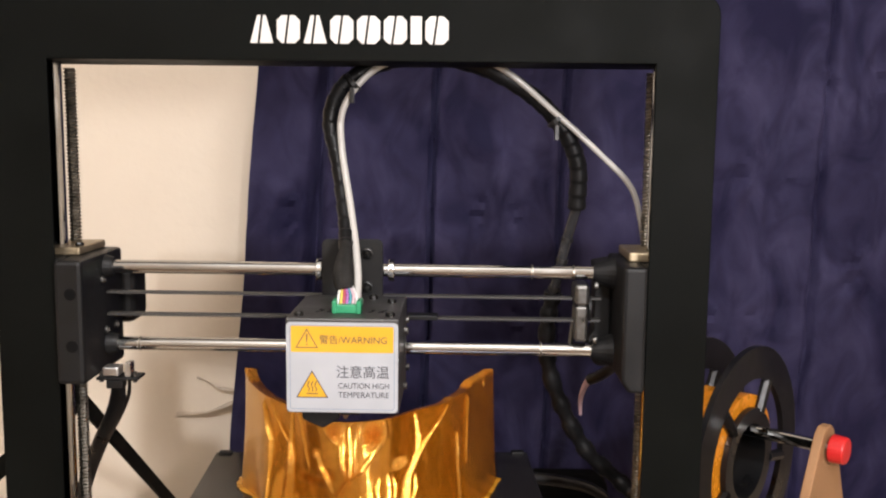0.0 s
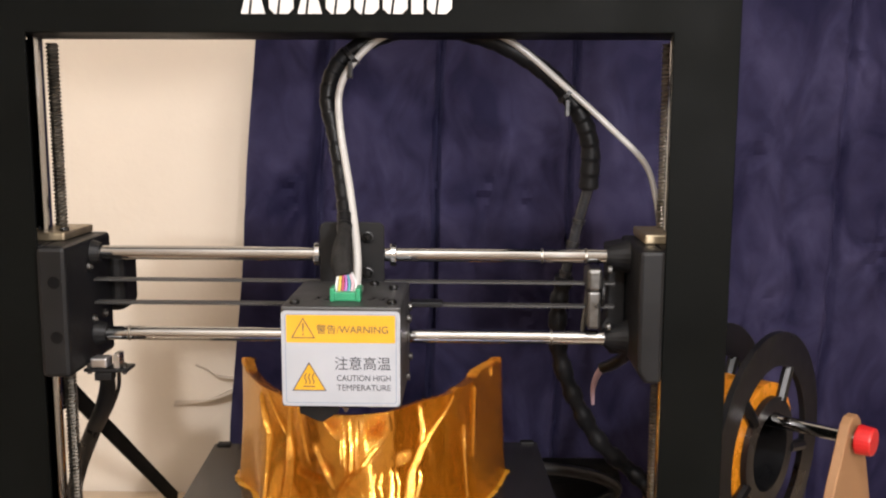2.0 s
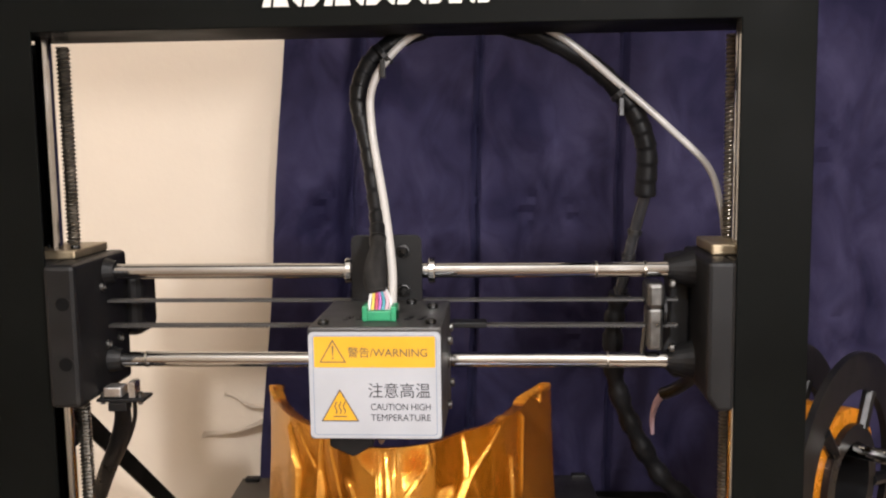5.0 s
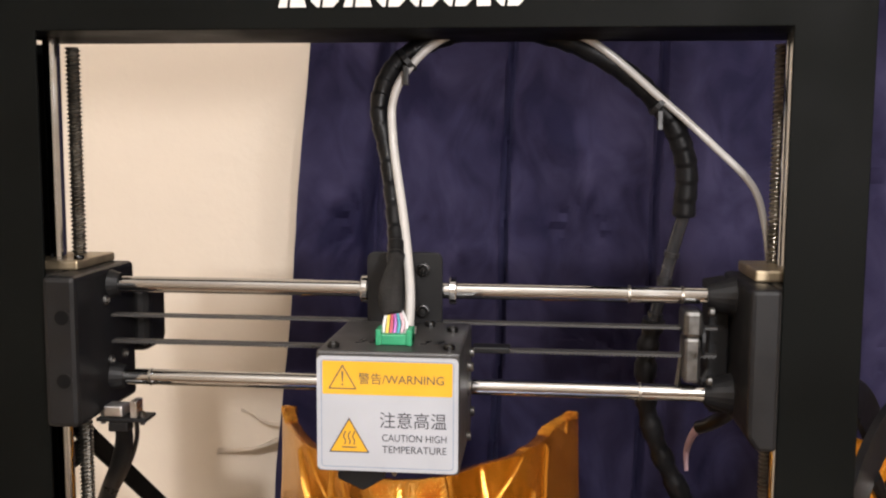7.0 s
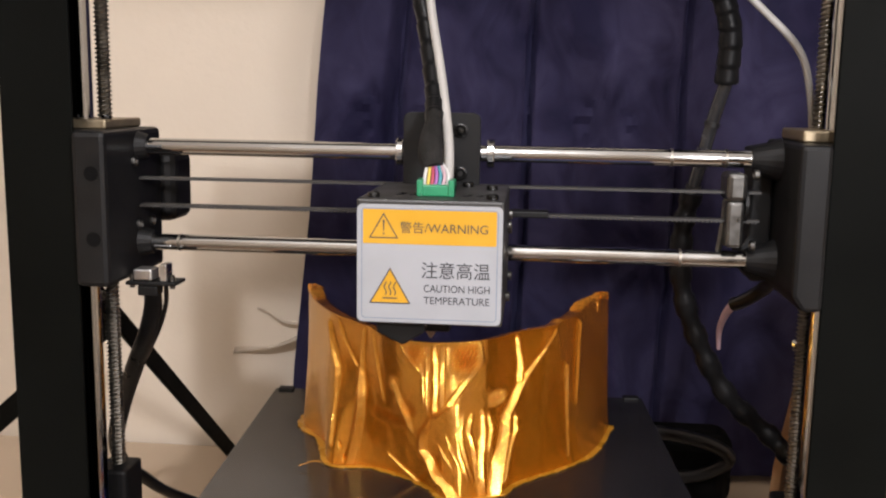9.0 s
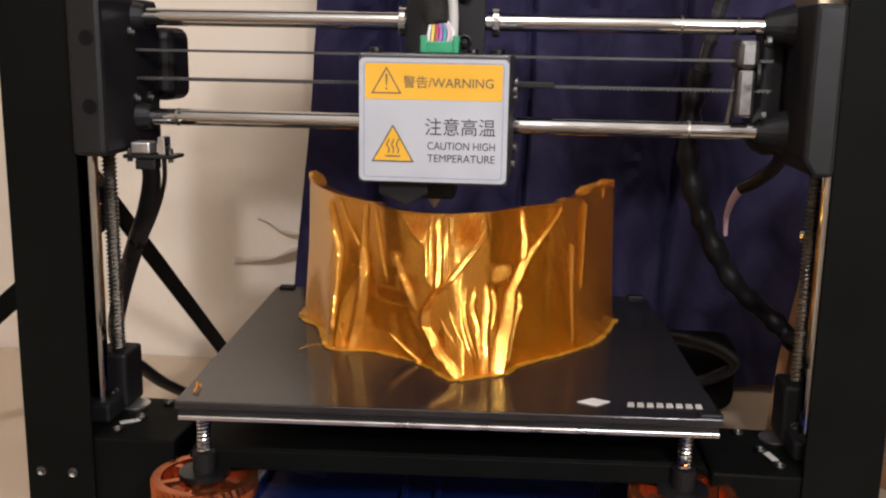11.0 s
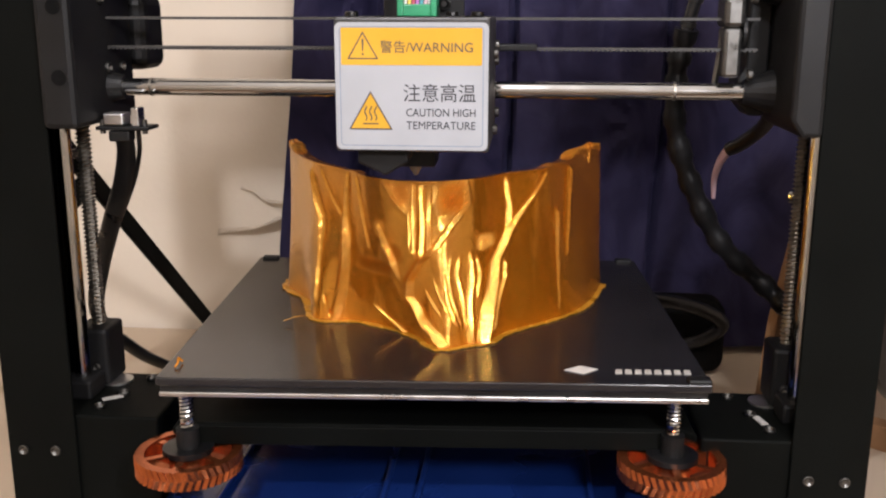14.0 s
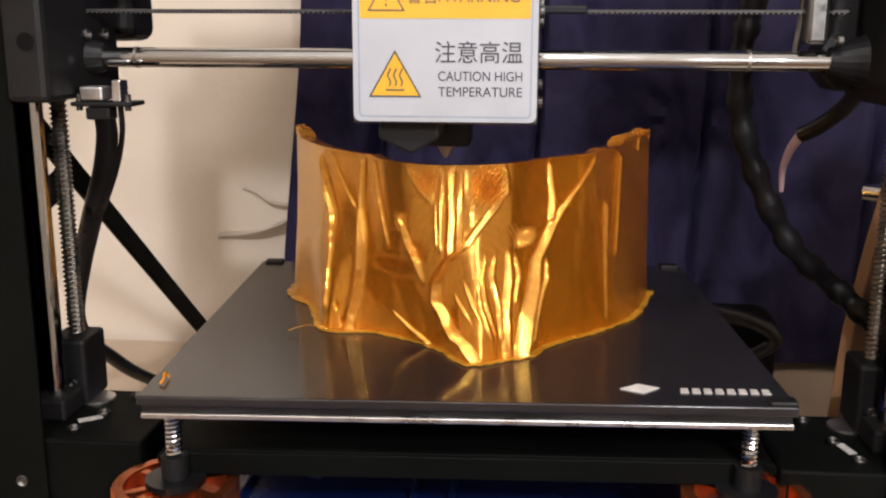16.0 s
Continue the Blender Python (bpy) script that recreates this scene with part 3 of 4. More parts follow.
# print head
HX = 0.0010
head = part("print_head", box(HX - 0.0297, HX + 0.0297, -0.043, 0.026, 0.2292, 0.2802, 0.0010), M_head, printer)
for x, y in ((-0.024, -0.0355), (0.0245, -0.0345), (0.0225, 0.004), (-0.001, 0.012), (0.011, 0.016)):
    part("screw", screw_head((HX + x, y, 0.2800), (0, 0, 1), 0.0026, 0.0022), M_dark_screw, head)
for x in (-0.0165, -0.0105, 0.0115, 0.0175):
    # Thin dark plate on the closed cover stands for the shade in a slot.
    part("slot_shade", plate([(HX + x, -0.026), (HX + x + 0.0022, -0.026), (HX + x + 0.0040, -0.019), (HX + x + 0.0018, -0.019)], 0.0004, "xy", 0.2802), M_dark_screw, head)
for y, z in ((0.001, 0.265), (0.017, 0.268), (0.031 - 0.009, 0.2385), (-0.001, 0.2335), (0.013, 0.262)):
    part("screw", screw_head((HX + 0.0296, y, z), (1, 0, 0), 0.0022, 0.0020), M_screw, head)
for i in range(4):
    # Raised dark bar puts the shade of a vent opening into colour.
    part("vent_shade", box(HX + 0.0296, HX + 0.0300, 0.004 + 0.003 * i, 0.0055 + 0.003 * i, 0.2505, 0.2555), M_dark_screw, head)
clip = part("belt_clip", box(HX + 0.0297, HX + 0.0480, 0.029, 0.039, 0.2650, 0.2680, 0.0006), M_plastic, head)
part("warning_label", plate(round_rect(HX - 0.0293, HX + 0.0293, 0.2300, 0.2782, 0.0022), -0.0006, "xz", -0.0431), M_white, head, "white plastic warning plate")


def frame_line(x0, x1, z0, z1, r, w, y):
    """A thin printed border line."""
    own = bmesh.new()
    a = [own.verts.new((u, y, v)) for u, v in round_rect(x0, x1, z0, z1, r)]
    b = [own.verts.new((u, y, v)) for u, v in round_rect(x0 + w, x1 - w, z0 + w, z1 - w, max(r - w, 0.0003))]
    for i in range(len(a)):
        j = (i + 1) % len(a)
        own.faces.new((a[i], a[j], b[j], b[i]))
    return own


YL = -0.04385
part("border", frame_line(HX - 0.0276, HX + 0.0276, 0.2314, 0.2768, 0.0016, 0.00045, YL), M_line, head)
part("yellow_band", plate(round_rect(HX - 0.0269, HX + 0.0269, 0.2623, 0.2762, 0.0006), -0.00015, "xz", -0.0437), M_yellow, head, "yellow band of the warning plate")


def triangle(cx, z0, w, h, r, y):
    return plate([(cx - w / 2, z0), (cx + w / 2, z0), (cx, z0 + h)], -0.0001, "xz", y)


def triangle_line(cx, z0, w, h, t, y):
    own = bmesh.new()
    c = Vector((cx, 0, z0 + h * 0.34))
    a = [Vector((cx - w / 2, 0, z0)), Vector((cx + w / 2, 0, z0)), Vector((cx, 0, z0 + h))]
    va = [own.verts.new((p.x, y, p.z)) for p in a]
    vb = [own.verts.new((q.x, y, q.z)) for q in (c + (p - c) * (1 - t) for p in a)]
    for i in range(3):
        j = (i + 1) % 3
        own.faces.new((va[i], va[j], vb[j], vb[i]))
    return own


part("sign_border", triangle_line(HX - 0.0185, 0.2645, 0.0120, 0.0104, 0.14, -0.04395), M_ink, head)
part("sign_stroke", plate([(HX - 0.0189, 0.2730 - 0.001), (HX - 0.0181, 0.2730 - 0.001), (HX - 0.0183, 0.2676), (HX - 0.0187, 0.2676)], -0.0001, "xz", -0.04388), M_ink, head)
part("sign_dot", plate(round_rect(HX - 0.0189, HX - 0.0181, 0.2660, 0.2668, 0.0003), -0.0001, "xz", -0.04388), M_ink, head)
part("hot_sign", triangle(HX - 0.0158, 0.2378, 0.0170, 0.0148, 0.001, -0.0437), M_yellow, head, "yellow warning triangle")
part("sign_border", triangle_line(HX - 0.0158, 0.2378, 0.0170, 0.0148, 0.10, -0.04395), M_ink, head)
for k in (-1, 0, 1):
    wave = [(HX - 0.0158 + 0.0019 * k + 0.00045 * math.sin(q * 1.1), -0.0439, 0.2413 + 0.0055 * q / 7) for q in range(8)]
    part("heat_wave", tube([Vector(w) for w in wave], 0.00028, 6, 0.2), M_ink, head)
part("sign_stroke", plate([(HX - 0.0188, 0.2398), (HX - 0.0128, 0.2398), (HX - 0.0128, 0.2403), (HX - 0.0188, 0.2403)], -0.0001, "xz", -0.04388), M_ink, head)
lettering("wording", "警告/WARNING", HX - 0.0118, 0.2668, 0.0047, -0.0440, M_ink, head, 0.0352)
lettering("wording", "注意高温", HX - 0.0030, 0.2486, 0.0068, -0.0440, M_ink, head, 0.0276)
lettering("wording", "CAUTION HIGH", HX - 0.0020, 0.2430, 0.0030, -0.0440, M_ink, head, 0.0266)
lettering("wording", "TEMPERATURE", HX - 0.0020, 0.2381, 0.0030, -0.0440, M_ink, head, 0.0266)

part("back_plate", plate(round_rect(HX - 0.0205, HX + 0.0155, 0.2750, 0.3135, 0.0035), 0.003, "xz", 0.0262, 0.0004), M_plastic, head)
for z in (0.3055, 0.2855):
    part("screw", screw_head((HX + 0.0065, 0.0261, z), (0, -1, 0), 0.0032, 0.0025), M_dark_screw, head)
part("bearing_case", box(HX - 0.018, HX + 0.013, 0.0295, 0.045, 0.281, 0.306, 0.0015), M_plastic, head)
part("bearing_case", box(HX - 0.026, HX + 0.026, 0.0265, 0.043, 0.236, 0.258, 0.0015), M_plastic, head)
for x in (-0.0245, 0.0185):
    part("bushing", rod((HX + x, RY, RZ1), (HX + x + 0.0035, RY, RZ1), 0.0068, n=24, bevel=0.0005), M_steel, head)
part("fan_duct", plate([(HX - 0.0225, 0.2292), (HX - 0.0025, 0.2292), (HX - 0.0025, 0.2240), (HX - 0.0115, 0.2185), (HX - 0.0225, 0.2235)], 0.020, "xz", -0.036, 0.0008), M_plastic, head)
part("nozzle_block", box(HX - 0.012, HX + 0.006, -0.010, 0.008, 0.2180, 0.2292, 0.0012), M_plastic, head)
part("nozzle", rod((HX - 0.0035, 0.0, 0.2180), (HX - 0.0035, 0.0, 0.2130), 0.0035, 0.0006, n=12), M_brass, head)

# head wiring: green plug, coloured wires, braided sleeve
plug = part("connector", box(HX - 0.0070, HX + 0.0085, -0.030, -0.022, 0.2803, 0.2850, 0.0006), M_green, head, "green plastic terminal plug")
for x in (-0.0070, 0.0060):
    part("lug", box(HX + x, HX + x + 0.0025, -0.031, -0.021, 0.2803, 0.2872, 0.0005), M_green, head)
for i in range(7):
    x = HX - 0.0045 + 0.0016 * i
    part("wire", tube(spline([(x, -0.026, 0.2845), (x + 0.0003, -0.024, 0.289), (HX - 0.004 + 0.0009 * i, -0.016, 0.294)], 5), 0.0007, 6), WIRES[i % 6], head)
part("sleeve", tube(spline([(HX - 0.0010, -0.019, 0.2905), (HX - 0.0035, -0.012, 0.2975), (HX - 0.0040, 0.000, 0.306), (HX - 0.0045, 0.012, 0.3120)], 8),
                    lambda s: 0.0050 * (0.75 + 0.35 * math.sin(math.pi * min(1, s * 1.15 + 0.1))), 14), M_braid, head, smooth=True)

LOOM = [(HX - 0.0045, 0.010, 0.309), (-0.0055, 0.026, 0.325), (-0.012, 0.045, 0.357), (-0.0175, 0.050, 0.384), (-0.009, 0.052, 0.404), (0.012, 0.055, 0.4165), (0.040, 0.058, 0.4215), (0.074, 0.060, 0.4155),
        (0.104, 0.062, 0.3995), (0.1245, 0.066, 0.379), (0.1345, 0.070, 0.356), (0.1350, 0.074, 0.329)]
loom = part("cable_loom", tube(spline(LOOM, 24), lambda s: 0.0038 + 0.0016 * s + 0.0007 * ((s * 34) % 1), 12), M_loom, printer, "black spiral-wrapped cable loom", smooth=True)
GREY = [(0.1350, 0.074, 0.330), (0.1305, 0.078, 0.311), (0.1260, 0.080, 0.290), (0.1220, 0.082, 0.272)]
part("loom_core", tube(spline(GREY, 8), 0.0034, 12), M_grey, loom, "grey wrapped cable core", smooth=True)
for p, q in ((GREY[1], GREY[2]), (GREY[2], GREY[3])):
    a, b = Vector(p), Vector(q)
    for f in (0.1, 0.75):
        c = a.lerp(b, f)
        d = (b - a).normalized()
        part("cable_tie", rod(c - d * 0.0012, c + d * 0.0012, 0.0040, n=14), M_rubber, loom)
LOW = [(0.1225, 0.082, 0.274), (0.1195, 0.086, 0.252), (0.1215, 0.090, 0.222), (0.1330, 0.094, 0.191), (0.1500, 0.097, 0.162), (0.1740, 0.098, 0.140), (0.190, 0.085, 0.125)]
part("cable_loom", tube(spline(LOW, 12), lambda s: 0.0054 + 0.0006 * math.copysign(1, math.sin(s * 70)), 12), M_loom, printer, "black segmented cable sleeve", smooth=True)
TUBE = [(HX + 0.0035, -0.004, 0.2802), (HX + 0.0025, 0.008, 0.300), (-0.0020, 0.026, 0.330), (-0.0095, 0.043, 0.366), (-0.0095, 0.046, 0.388), (0.001, 0.048, 0.4055), (0.018, 0.050, 0.4175), (0.047, 0.052, 0.4225),
        (0.083, 0.054, 0.4160), (0.121, 0.057, 0.3865), (0.146, 0.058, 0.3645), (0.1655, 0.060, 0.345), (0.1735, 0.066, 0.325), (0.1790, 0.076, 0.302)]
part("filament_tube", tube(spline(TUBE, 10), lambda s: 0.0023 - 0.0006 * s, 10), M_tube, printer, "white filament guide tube", smooth=True)
for c, d, r in (((-0.0035, 0.050, 0.4055), (0.9, 0, 0.75), 0.0072), ((0.1195, 0.061, 0.3845), (0.75, 0, -0.75), 0.0072)):
    c, d = Vector(c), Vector(d).normalized()
    tie = rod(c - d * 0.0013, c + d * 0.0013, r * 0.86, n=16)
    part("cable_tie", tie, M_rubber, printer)
    part("tie_tail", box(c.x - 0.0013, c.x + 0.0013, c.y - 0.008, c.y - 0.004, c.z - 0.0125, c.z - 0.003, 0.0004), M_rubber, printer)
part("fitting", rod((HX + 0.0035, -0.004, 0.280), (HX + 0.0035, -0.003, 0.2835), 0.0042, n=6), M_screw, head)

# end-stop cable and the frame's diagonal brace
part("stop_cable", tube(spline([(-0.1415, 0.022, 0.2260), (-0.1450, 0.031, 0.2150), (-0.1545, 0.045, 0.197), (-0.168, 0.061, 0.1765), (-0.184, 0.079, 0.148), (-0.194, 0.090, 0.122), (-0.1935, 0.097, 0.106), (-0.187, 0.104, 0.096), (-0.175, 0.120, 0.078), (-0.150, 0.150, 0.055), (-0.12, 0.19, 0.035)], 8),
                        0.0048, 12, 0.55), M_rubber, printer, "black ribbon of end-stop wires", smooth=True)
part("stop_wire", tube(spline([(-0.1345, 0.022, 0.2290), (-0.138, 0.030, 0.217), (-0.148, 0.045, 0.2005), (-0.162, 0.060, 0.180)], 6), 0.0012, 8), M_rubber, printer, smooth=True)


def bar(a, b, wide, thick):
    a, b = Vector(a), Vector(b)
    d = b - a
    own = box(-thick / 2, thick / 2, -wide / 2, wide / 2, 0, d.length, 0.0008)
    z = d.normalized()
    x = Vector((1, 0, 0))
    x = (x - z * x.dot(z)).normalized()
    y = z.cross(x)
    m = Matrix((x, y, z)).transposed().to_4x4()
    bmesh.ops.transform(own, matrix=Matrix.Translation(a) @ m, verts=own.verts)
    return own


brace = part("brace", bar((-0.1985, 0.060, 0.2265), (-0.1985, 0.318, 0.026), 0.0125, 0.003), M_black, printer, "black diagonal steel brace")
part("screw", screw_head((-0.1965, 0.083, 0.208), (1, 0, 0), 0.0028, 0.002), M_screw, brace)
part("brace", bar((-0.203, 0.112, 0.187), (-0.386, 0.112, 0.0275), 0.003, 0.0125), M_black, printer, "black diagonal steel brace")

# stray black leads and the signal wire behind the gantry
part("lead", tube(spline([(0.1490, 0.093, 0.2135), (0.1462, 0.098, 0.2065), (0.1445, 0.102, 0.197), (0.1450, 0.104, 0.186)], 8), lambda s: 0.0026 * (1 - 0.6 * s), 8), WIRES[5], printer, "pink and white signal wires", smooth=True)
part("lead", tube(spline([(0.161, 0.056, 0.236), (0.160, 0.075, 0.226), (0.154, 0.087, 0.2175), (0.149, 0.093, 0.2135)], 8), 0.0036, 10), M_rubber, printer, smooth=True)
coil = thing("power_cable", "thick glossy black cable coiled on the table", "cable", at=(0, 0, 0))
part("loop", tube(spline([(0.060, 0.240, 0.074), (0.088, 0.236, 0.092), (0.120, 0.235, 0.092), (0.150, 0.240, 0.087), (0.172, 0.245, 0.080), (0.185, 0.25, 0.070), (0.180, 0.255, 0.060), (0.160, 0.26, 0.050), (0.120, 0.265, 0.046), (0.080, 0.26, 0.040), (0.05, 0.25, 0.034)], 8), 0.0048, 14), M_rubber, coil, smooth=True)
# Black block fills the dark area behind the loop.
part("dark_block", box(0.118, 0.192, 0.262, 0.300, TABLE_Z + 0.001, 0.080, 0.012, 4), M_dead_black, coil)

# heated bed
BED_Y = 0.0830
BED = pose(0.001, BED_Y, 0.1272, 0, 0, 3.0)
bed = part("heated_bed", box(-0.1205, 0.1205, -0.1075, 0.1075, -0.0038, 0.0, 0.0006), M_bed, printer, "black coated glass print plate")
bed.matrix_local = BED
part("heater_plate", box(-0.1195, 0.1195, -0.1065, 0.1065, -0.0092, -0.0070, 0.0005), M_alu, bed, "bare aluminium heater plate")
# Black layer between glass and plate, for the dark line along the edge.
part("dark_layer", box(-0.1190, 0.1190, -0.1055, 0.1060, -0.0069, -0.0039), M_rubber, bed)
for x, y in ((-0.113, 0.1045), (0.113, 0.1045), (0.1155, -0.1035)):
    part("clip", box(x - 0.005, x + 0.005, y - 0.003, y + 0.0035, -0.0045, 0.0016, 0.0008), M_plastic, bed)
part("carriage", plate([(-0.112, -0.090), (0.112, -0.090), (0.118, -0.096), (0.118, 0.09), (-0.118, 0.09), (-0.118, -0.096)], 0.0035, "xy", -0.0320, 0.0006), M_black, bed)
part("carriage_lip", box(-0.111, 0.111, -0.0915, -0.0890, -0.0385, -0.0290, 0.0006), M_black, bed)


def spring(x, y, z0, z1, r=0.0027, w=0.0008, turns=11):
    line = [Vector((x + r * math.cos(a), y + r * math.sin(a), z0 + (z1 - z0) * a / (2 * math.pi * turns))) for a in (2 * math.pi * turns * i / (turns * 14) for i in range(turns * 14 + 1))]
    return tube(line, w, 6)


def knob(x, y, z):
    """A printed thumb wheel: herringbone rim, hub and four spokes."""
    own = bmesh.new()
    n = 88
    R, r, h = 0.0242, 0.0197, 0.0090
    rings = []
    for k in range(n):
        a = 2 * math.pi * k / n
        ring = []
        for rr, zz, sh in ((r, 0, 0), (R, 0, 0), (R, h * 0.25, 0.5), (R, h * 0.5, 1.0), (R, h * 0.75, 0.5), (R, h, 0), (r, h, 0)):
            b = a + sh * 2 * math.pi / n
            cut = 0.0008 if (k % 2 and rr == R) else 0.0
            ring.append(own.verts.new((x + (rr - cut) * math.cos(b), y + (rr - cut) * math.sin(b), z + zz)))
        rings.append(ring)
    for k in range(n):
        a, b = rings[k], rings[(k + 1) % n]
        for i in range(7):
            own.faces.new((a[i], a[(i + 1) % 7], b[(i + 1) % 7], b[i]))
    return own


for x, y in ((-0.1115, -0.0950), (0.1075, -0.0950), (-0.1075, 0.0900), (0.1075, 0.0900)):
    part("spring", spring(x, y, -0.0285, -0.0092), M_steel, bed)
    part("spacer", rod((x, y, -0.0420), (x, y, -0.0285), 0.0052, n=20), M_plastic, bed)
    part("spacer_foot", rod((x, y, -0.0400), (x, y, -0.0375), 0.0115, n=24), M_rubber, bed)
    wheel = part("thumb_wheel", knob(x, y, -0.0485), M_copper, printer, "copper coloured printed thumb wheel")
    wheel.matrix_local = BED
    part("hub", rod((x, y, -0.0485), (x, y, -0.0410), 0.0095, n=28), M_copper, wheel)
    for k in range(6):
        own = bmesh.new()
        join(own, box(0.0085, 0.0195, -0.0016, 0.0016, 0, 0.0084), Matrix.Translation((x, y, -0.0485)) @ Matrix.Rotation(math.pi * k / 3 + 0.5, 4, "Z"))
        part("spoke", own, M_copper, wheel)
part("mark_block", plate([(0.0585, -0.092), (0.0660, -0.0865), (0.0735, -0.0905), (0.0665, -0.0965)], 0.0003, "xy", 0.0001), M_print_white, bed, "white printed lozenge")
for i in range(8):
    x = 0.0805 + 0.0043 * i
    part("mark_block", plate([(x, -0.0955), (x + 0.0031, -0.0955), (x + 0.0034, -0.0905), (x + 0.0008, -0.0905)], 0.0003, "xy", 0.0001), M_worn_white, bed, "plain white printed block")
scrap = tagged(part("filament_scrap", tube(spline([(-0.1150, -0.0960, 0.0006), (-0.1142, -0.0940, 0.0022), (-0.1150, -0.0905, 0.0030), (-0.1138, -0.0885, 0.0008)], 5), 0.0005, 6), M_amber),
               "short curled scrap of amber filament on the bed", "filament scrap")
scrap.matrix_world = BED

# ---- the object on the bed: a folded drapery shell ----
FOOT_Z, HIGH, TIP_Y = 0.1274, 0.0821, BED_Y - 0.0655
# plan of the cloth: places of its foot (x, y) and, above them, of its rim; y from the front corner of the foot
PLAN = ((-0.0913, 0.1133, -0.0865, 0.108), (-0.0890, 0.0960, -0.0840, 0.090), (-0.0720, 0.0702, -0.0740, 0.066), (-0.0618, 0.0400, -0.0580, 0.037), (-0.0438, 0.0385, -0.0390, 0.016),
        (-0.0290, 0.0336, -0.0265, -0.001), (-0.0122, 0.0219, -0.0150, -0.0105), (-0.0030, 0.0117, -0.0030, -0.013), (0.0019, 0.0030, 0.0040, -0.012), (0.0103, -0.0005, 0.0110, -0.010),
        (0.0196, 0.0062, 0.0190, -0.0065), (0.0284, 0.0107, 0.0270, 0.002), (0.0371, 0.0263, 0.0360, 0.013), (0.0533, 0.0426, 0.0520, 0.028), (0.0705, 0.0618, 0.0620, 0.047),
        (0.0818, 0.0838, 0.0710, 0.072), (0.0890, 0.1138, 0.0840, 0.100), (0.0895, 0.1200, 0.0860, 0.110))
# Degrees right of front, between viewer and standing lamp, so the bands catch highlights.
FACING = 13.0
# each fold, downwards: share of the length, share of the height, width of its forward-facing band in millimetres
FOLDS = (
    ((0.586, 0.99, 1.6), (0.588, 0.87, 2.6), (0.550, 0.77, 3.0), (0.486, 0.62, 2.4), (0.419, 0.53, 2.2), (0.386, 0.40, 2.4), (0.385, 0.29, 2.9), (0.424, 0.18, 3.3), (0.489, 0.10, 3.8), (0.522, 0.0, 4.4)),
    ((0.781, 0.98, 1.0), (0.739, 0.79, 1.5), (0.711, 0.66, 3.2), (0.694, 0.57, 3.4), (0.671, 0.50, 3.8), (0.661, 0.36, 4.6), (0.646, 0.22, 4.8), (0.634, 0.0, 4.8)),
    ((0.703, 0.49, 1.0), (0.703, 0.37, 1.5), (0.684, 0.23, 1.5), (0.667, 0.05, 1.3)),
    ((0.706, 0.98, 1.3), (0.713, 0.81, 1.8), (0.711, 0.68, 2.2)),
    ((0.598, 0.58, 1.2), (0.601, 0.43, 2.2), (0.593, 0.28, 2.4), (0.598, 0.0, 2.9)),
    ((0.566, 0.56, 0.9), (0.555, 0.46, 1.5), (0.575, 0.29, 1.6), (0.584, 0.10, 1.2)),
    ((0.540, 0.55, 0.8), (0.529, 0.45, 1.3), (0.544, 0.30, 1.4), (0.569, 0.13, 1.0)),
    ((0.517, 0.46, 0.8), (0.529, 0.30, 1.3), (0.559, 0.12, 1.0)),
    ((0.619, 0.55, 0.9), (0.629, 0.44, 1.3), (0.619, 0.30, 0.8)),
    ((0.480, 0.42, 0.7), (0.511, 0.30, 1.2), (0.534, 0.21, 0.8)),
    ((0.439, 0.36, 0.7), (0.474, 0.29, 1.0), (0.506, 0.21, 0.7)),
    ((0.405, 0.97, 1.4), (0.400, 0.56, 1.0)),
    ((0.425, 0.97, 1.8), (0.432, 0.75, 2.0), (0.422, 0.54, 1.6)),
    ((0.456, 0.97, 2.2), (0.459, 0.58, 1.9)),
    ((0.391, 0.83, 0.7), (0.390, 0.60, 0.7)),
    ((0.340, 0.98, 1.3), (0.384, 0.82, 2.0)),
    ((0.239, 0.99, 1.2), (0.234, 0.72, 1.6), (0.236, 0.56, 3.0), (0.232, 0.38, 3.4), (0.226, 0.25, 3.6), (0.213, 0.0, 4.4)),
    ((0.164, 0.95, 1.6), (0.184, 0.75, 2.8), (0.191, 0.68, 2.6), (0.184, 0.40, 1.2), (0.179, 0.12, 1.2)),
    ((0.184, 0.98, 1.0), (0.205, 0.83, 1.0), (0.226, 0.71, 1.0)),
    ((0.264, 0.98, 1.0), (0.278, 0.74, 1.0), (0.291, 0.55, 0.8)),
    ((0.316, 0.73, 1.2), (0.330, 0.64, 1.8), (0.346, 0.54, 2.4), (0.360, 0.38, 0.9)),
    ((0.294, 0.17, 0.9), (0.328, 0.07, 1.4), (0.356, 0.0, 1.6)),
    ((0.806, 0.72, 1.8), (0.805, 0.39, 1.3), (0.801, 0.05, 0.8)),
    ((0.853, 0.96, 2.0), (0.841, 0.69, 1.8), (0.830, 0.40, 0.9)),
    ((0.791, 0.68, 0.8), (0.805, 0.58, 0.9)),
)
# stepped patches: middle and reach along and up, stripes per metre, lean of the stripes, depth in millimetres
STEPS = ((0.542, 0.90, 0.056, 0.10, 430, -0.9, 1.0), (0.650, 0.63, 0.040, 0.06, 420, -1.0, 0.55), (0.300, 0.45, 0.055, 0.06, 520, -1.4, 0.45), (0.345, 0.56, 0.034, 0.07, 480, -1.2, 0.45),
         (0.373, 0.92, 0.036, 0.09, 800, -0.3, 0.40), (0.318, 0.70, 0.016, 0.06, 380, 0.8, 0.35), (0.612, 0.67, 0.020, 0.05, 420, 0.8, 0.16), (0.240, 0.62, 0.014, 0.14, 300, 2.5, 0.3))


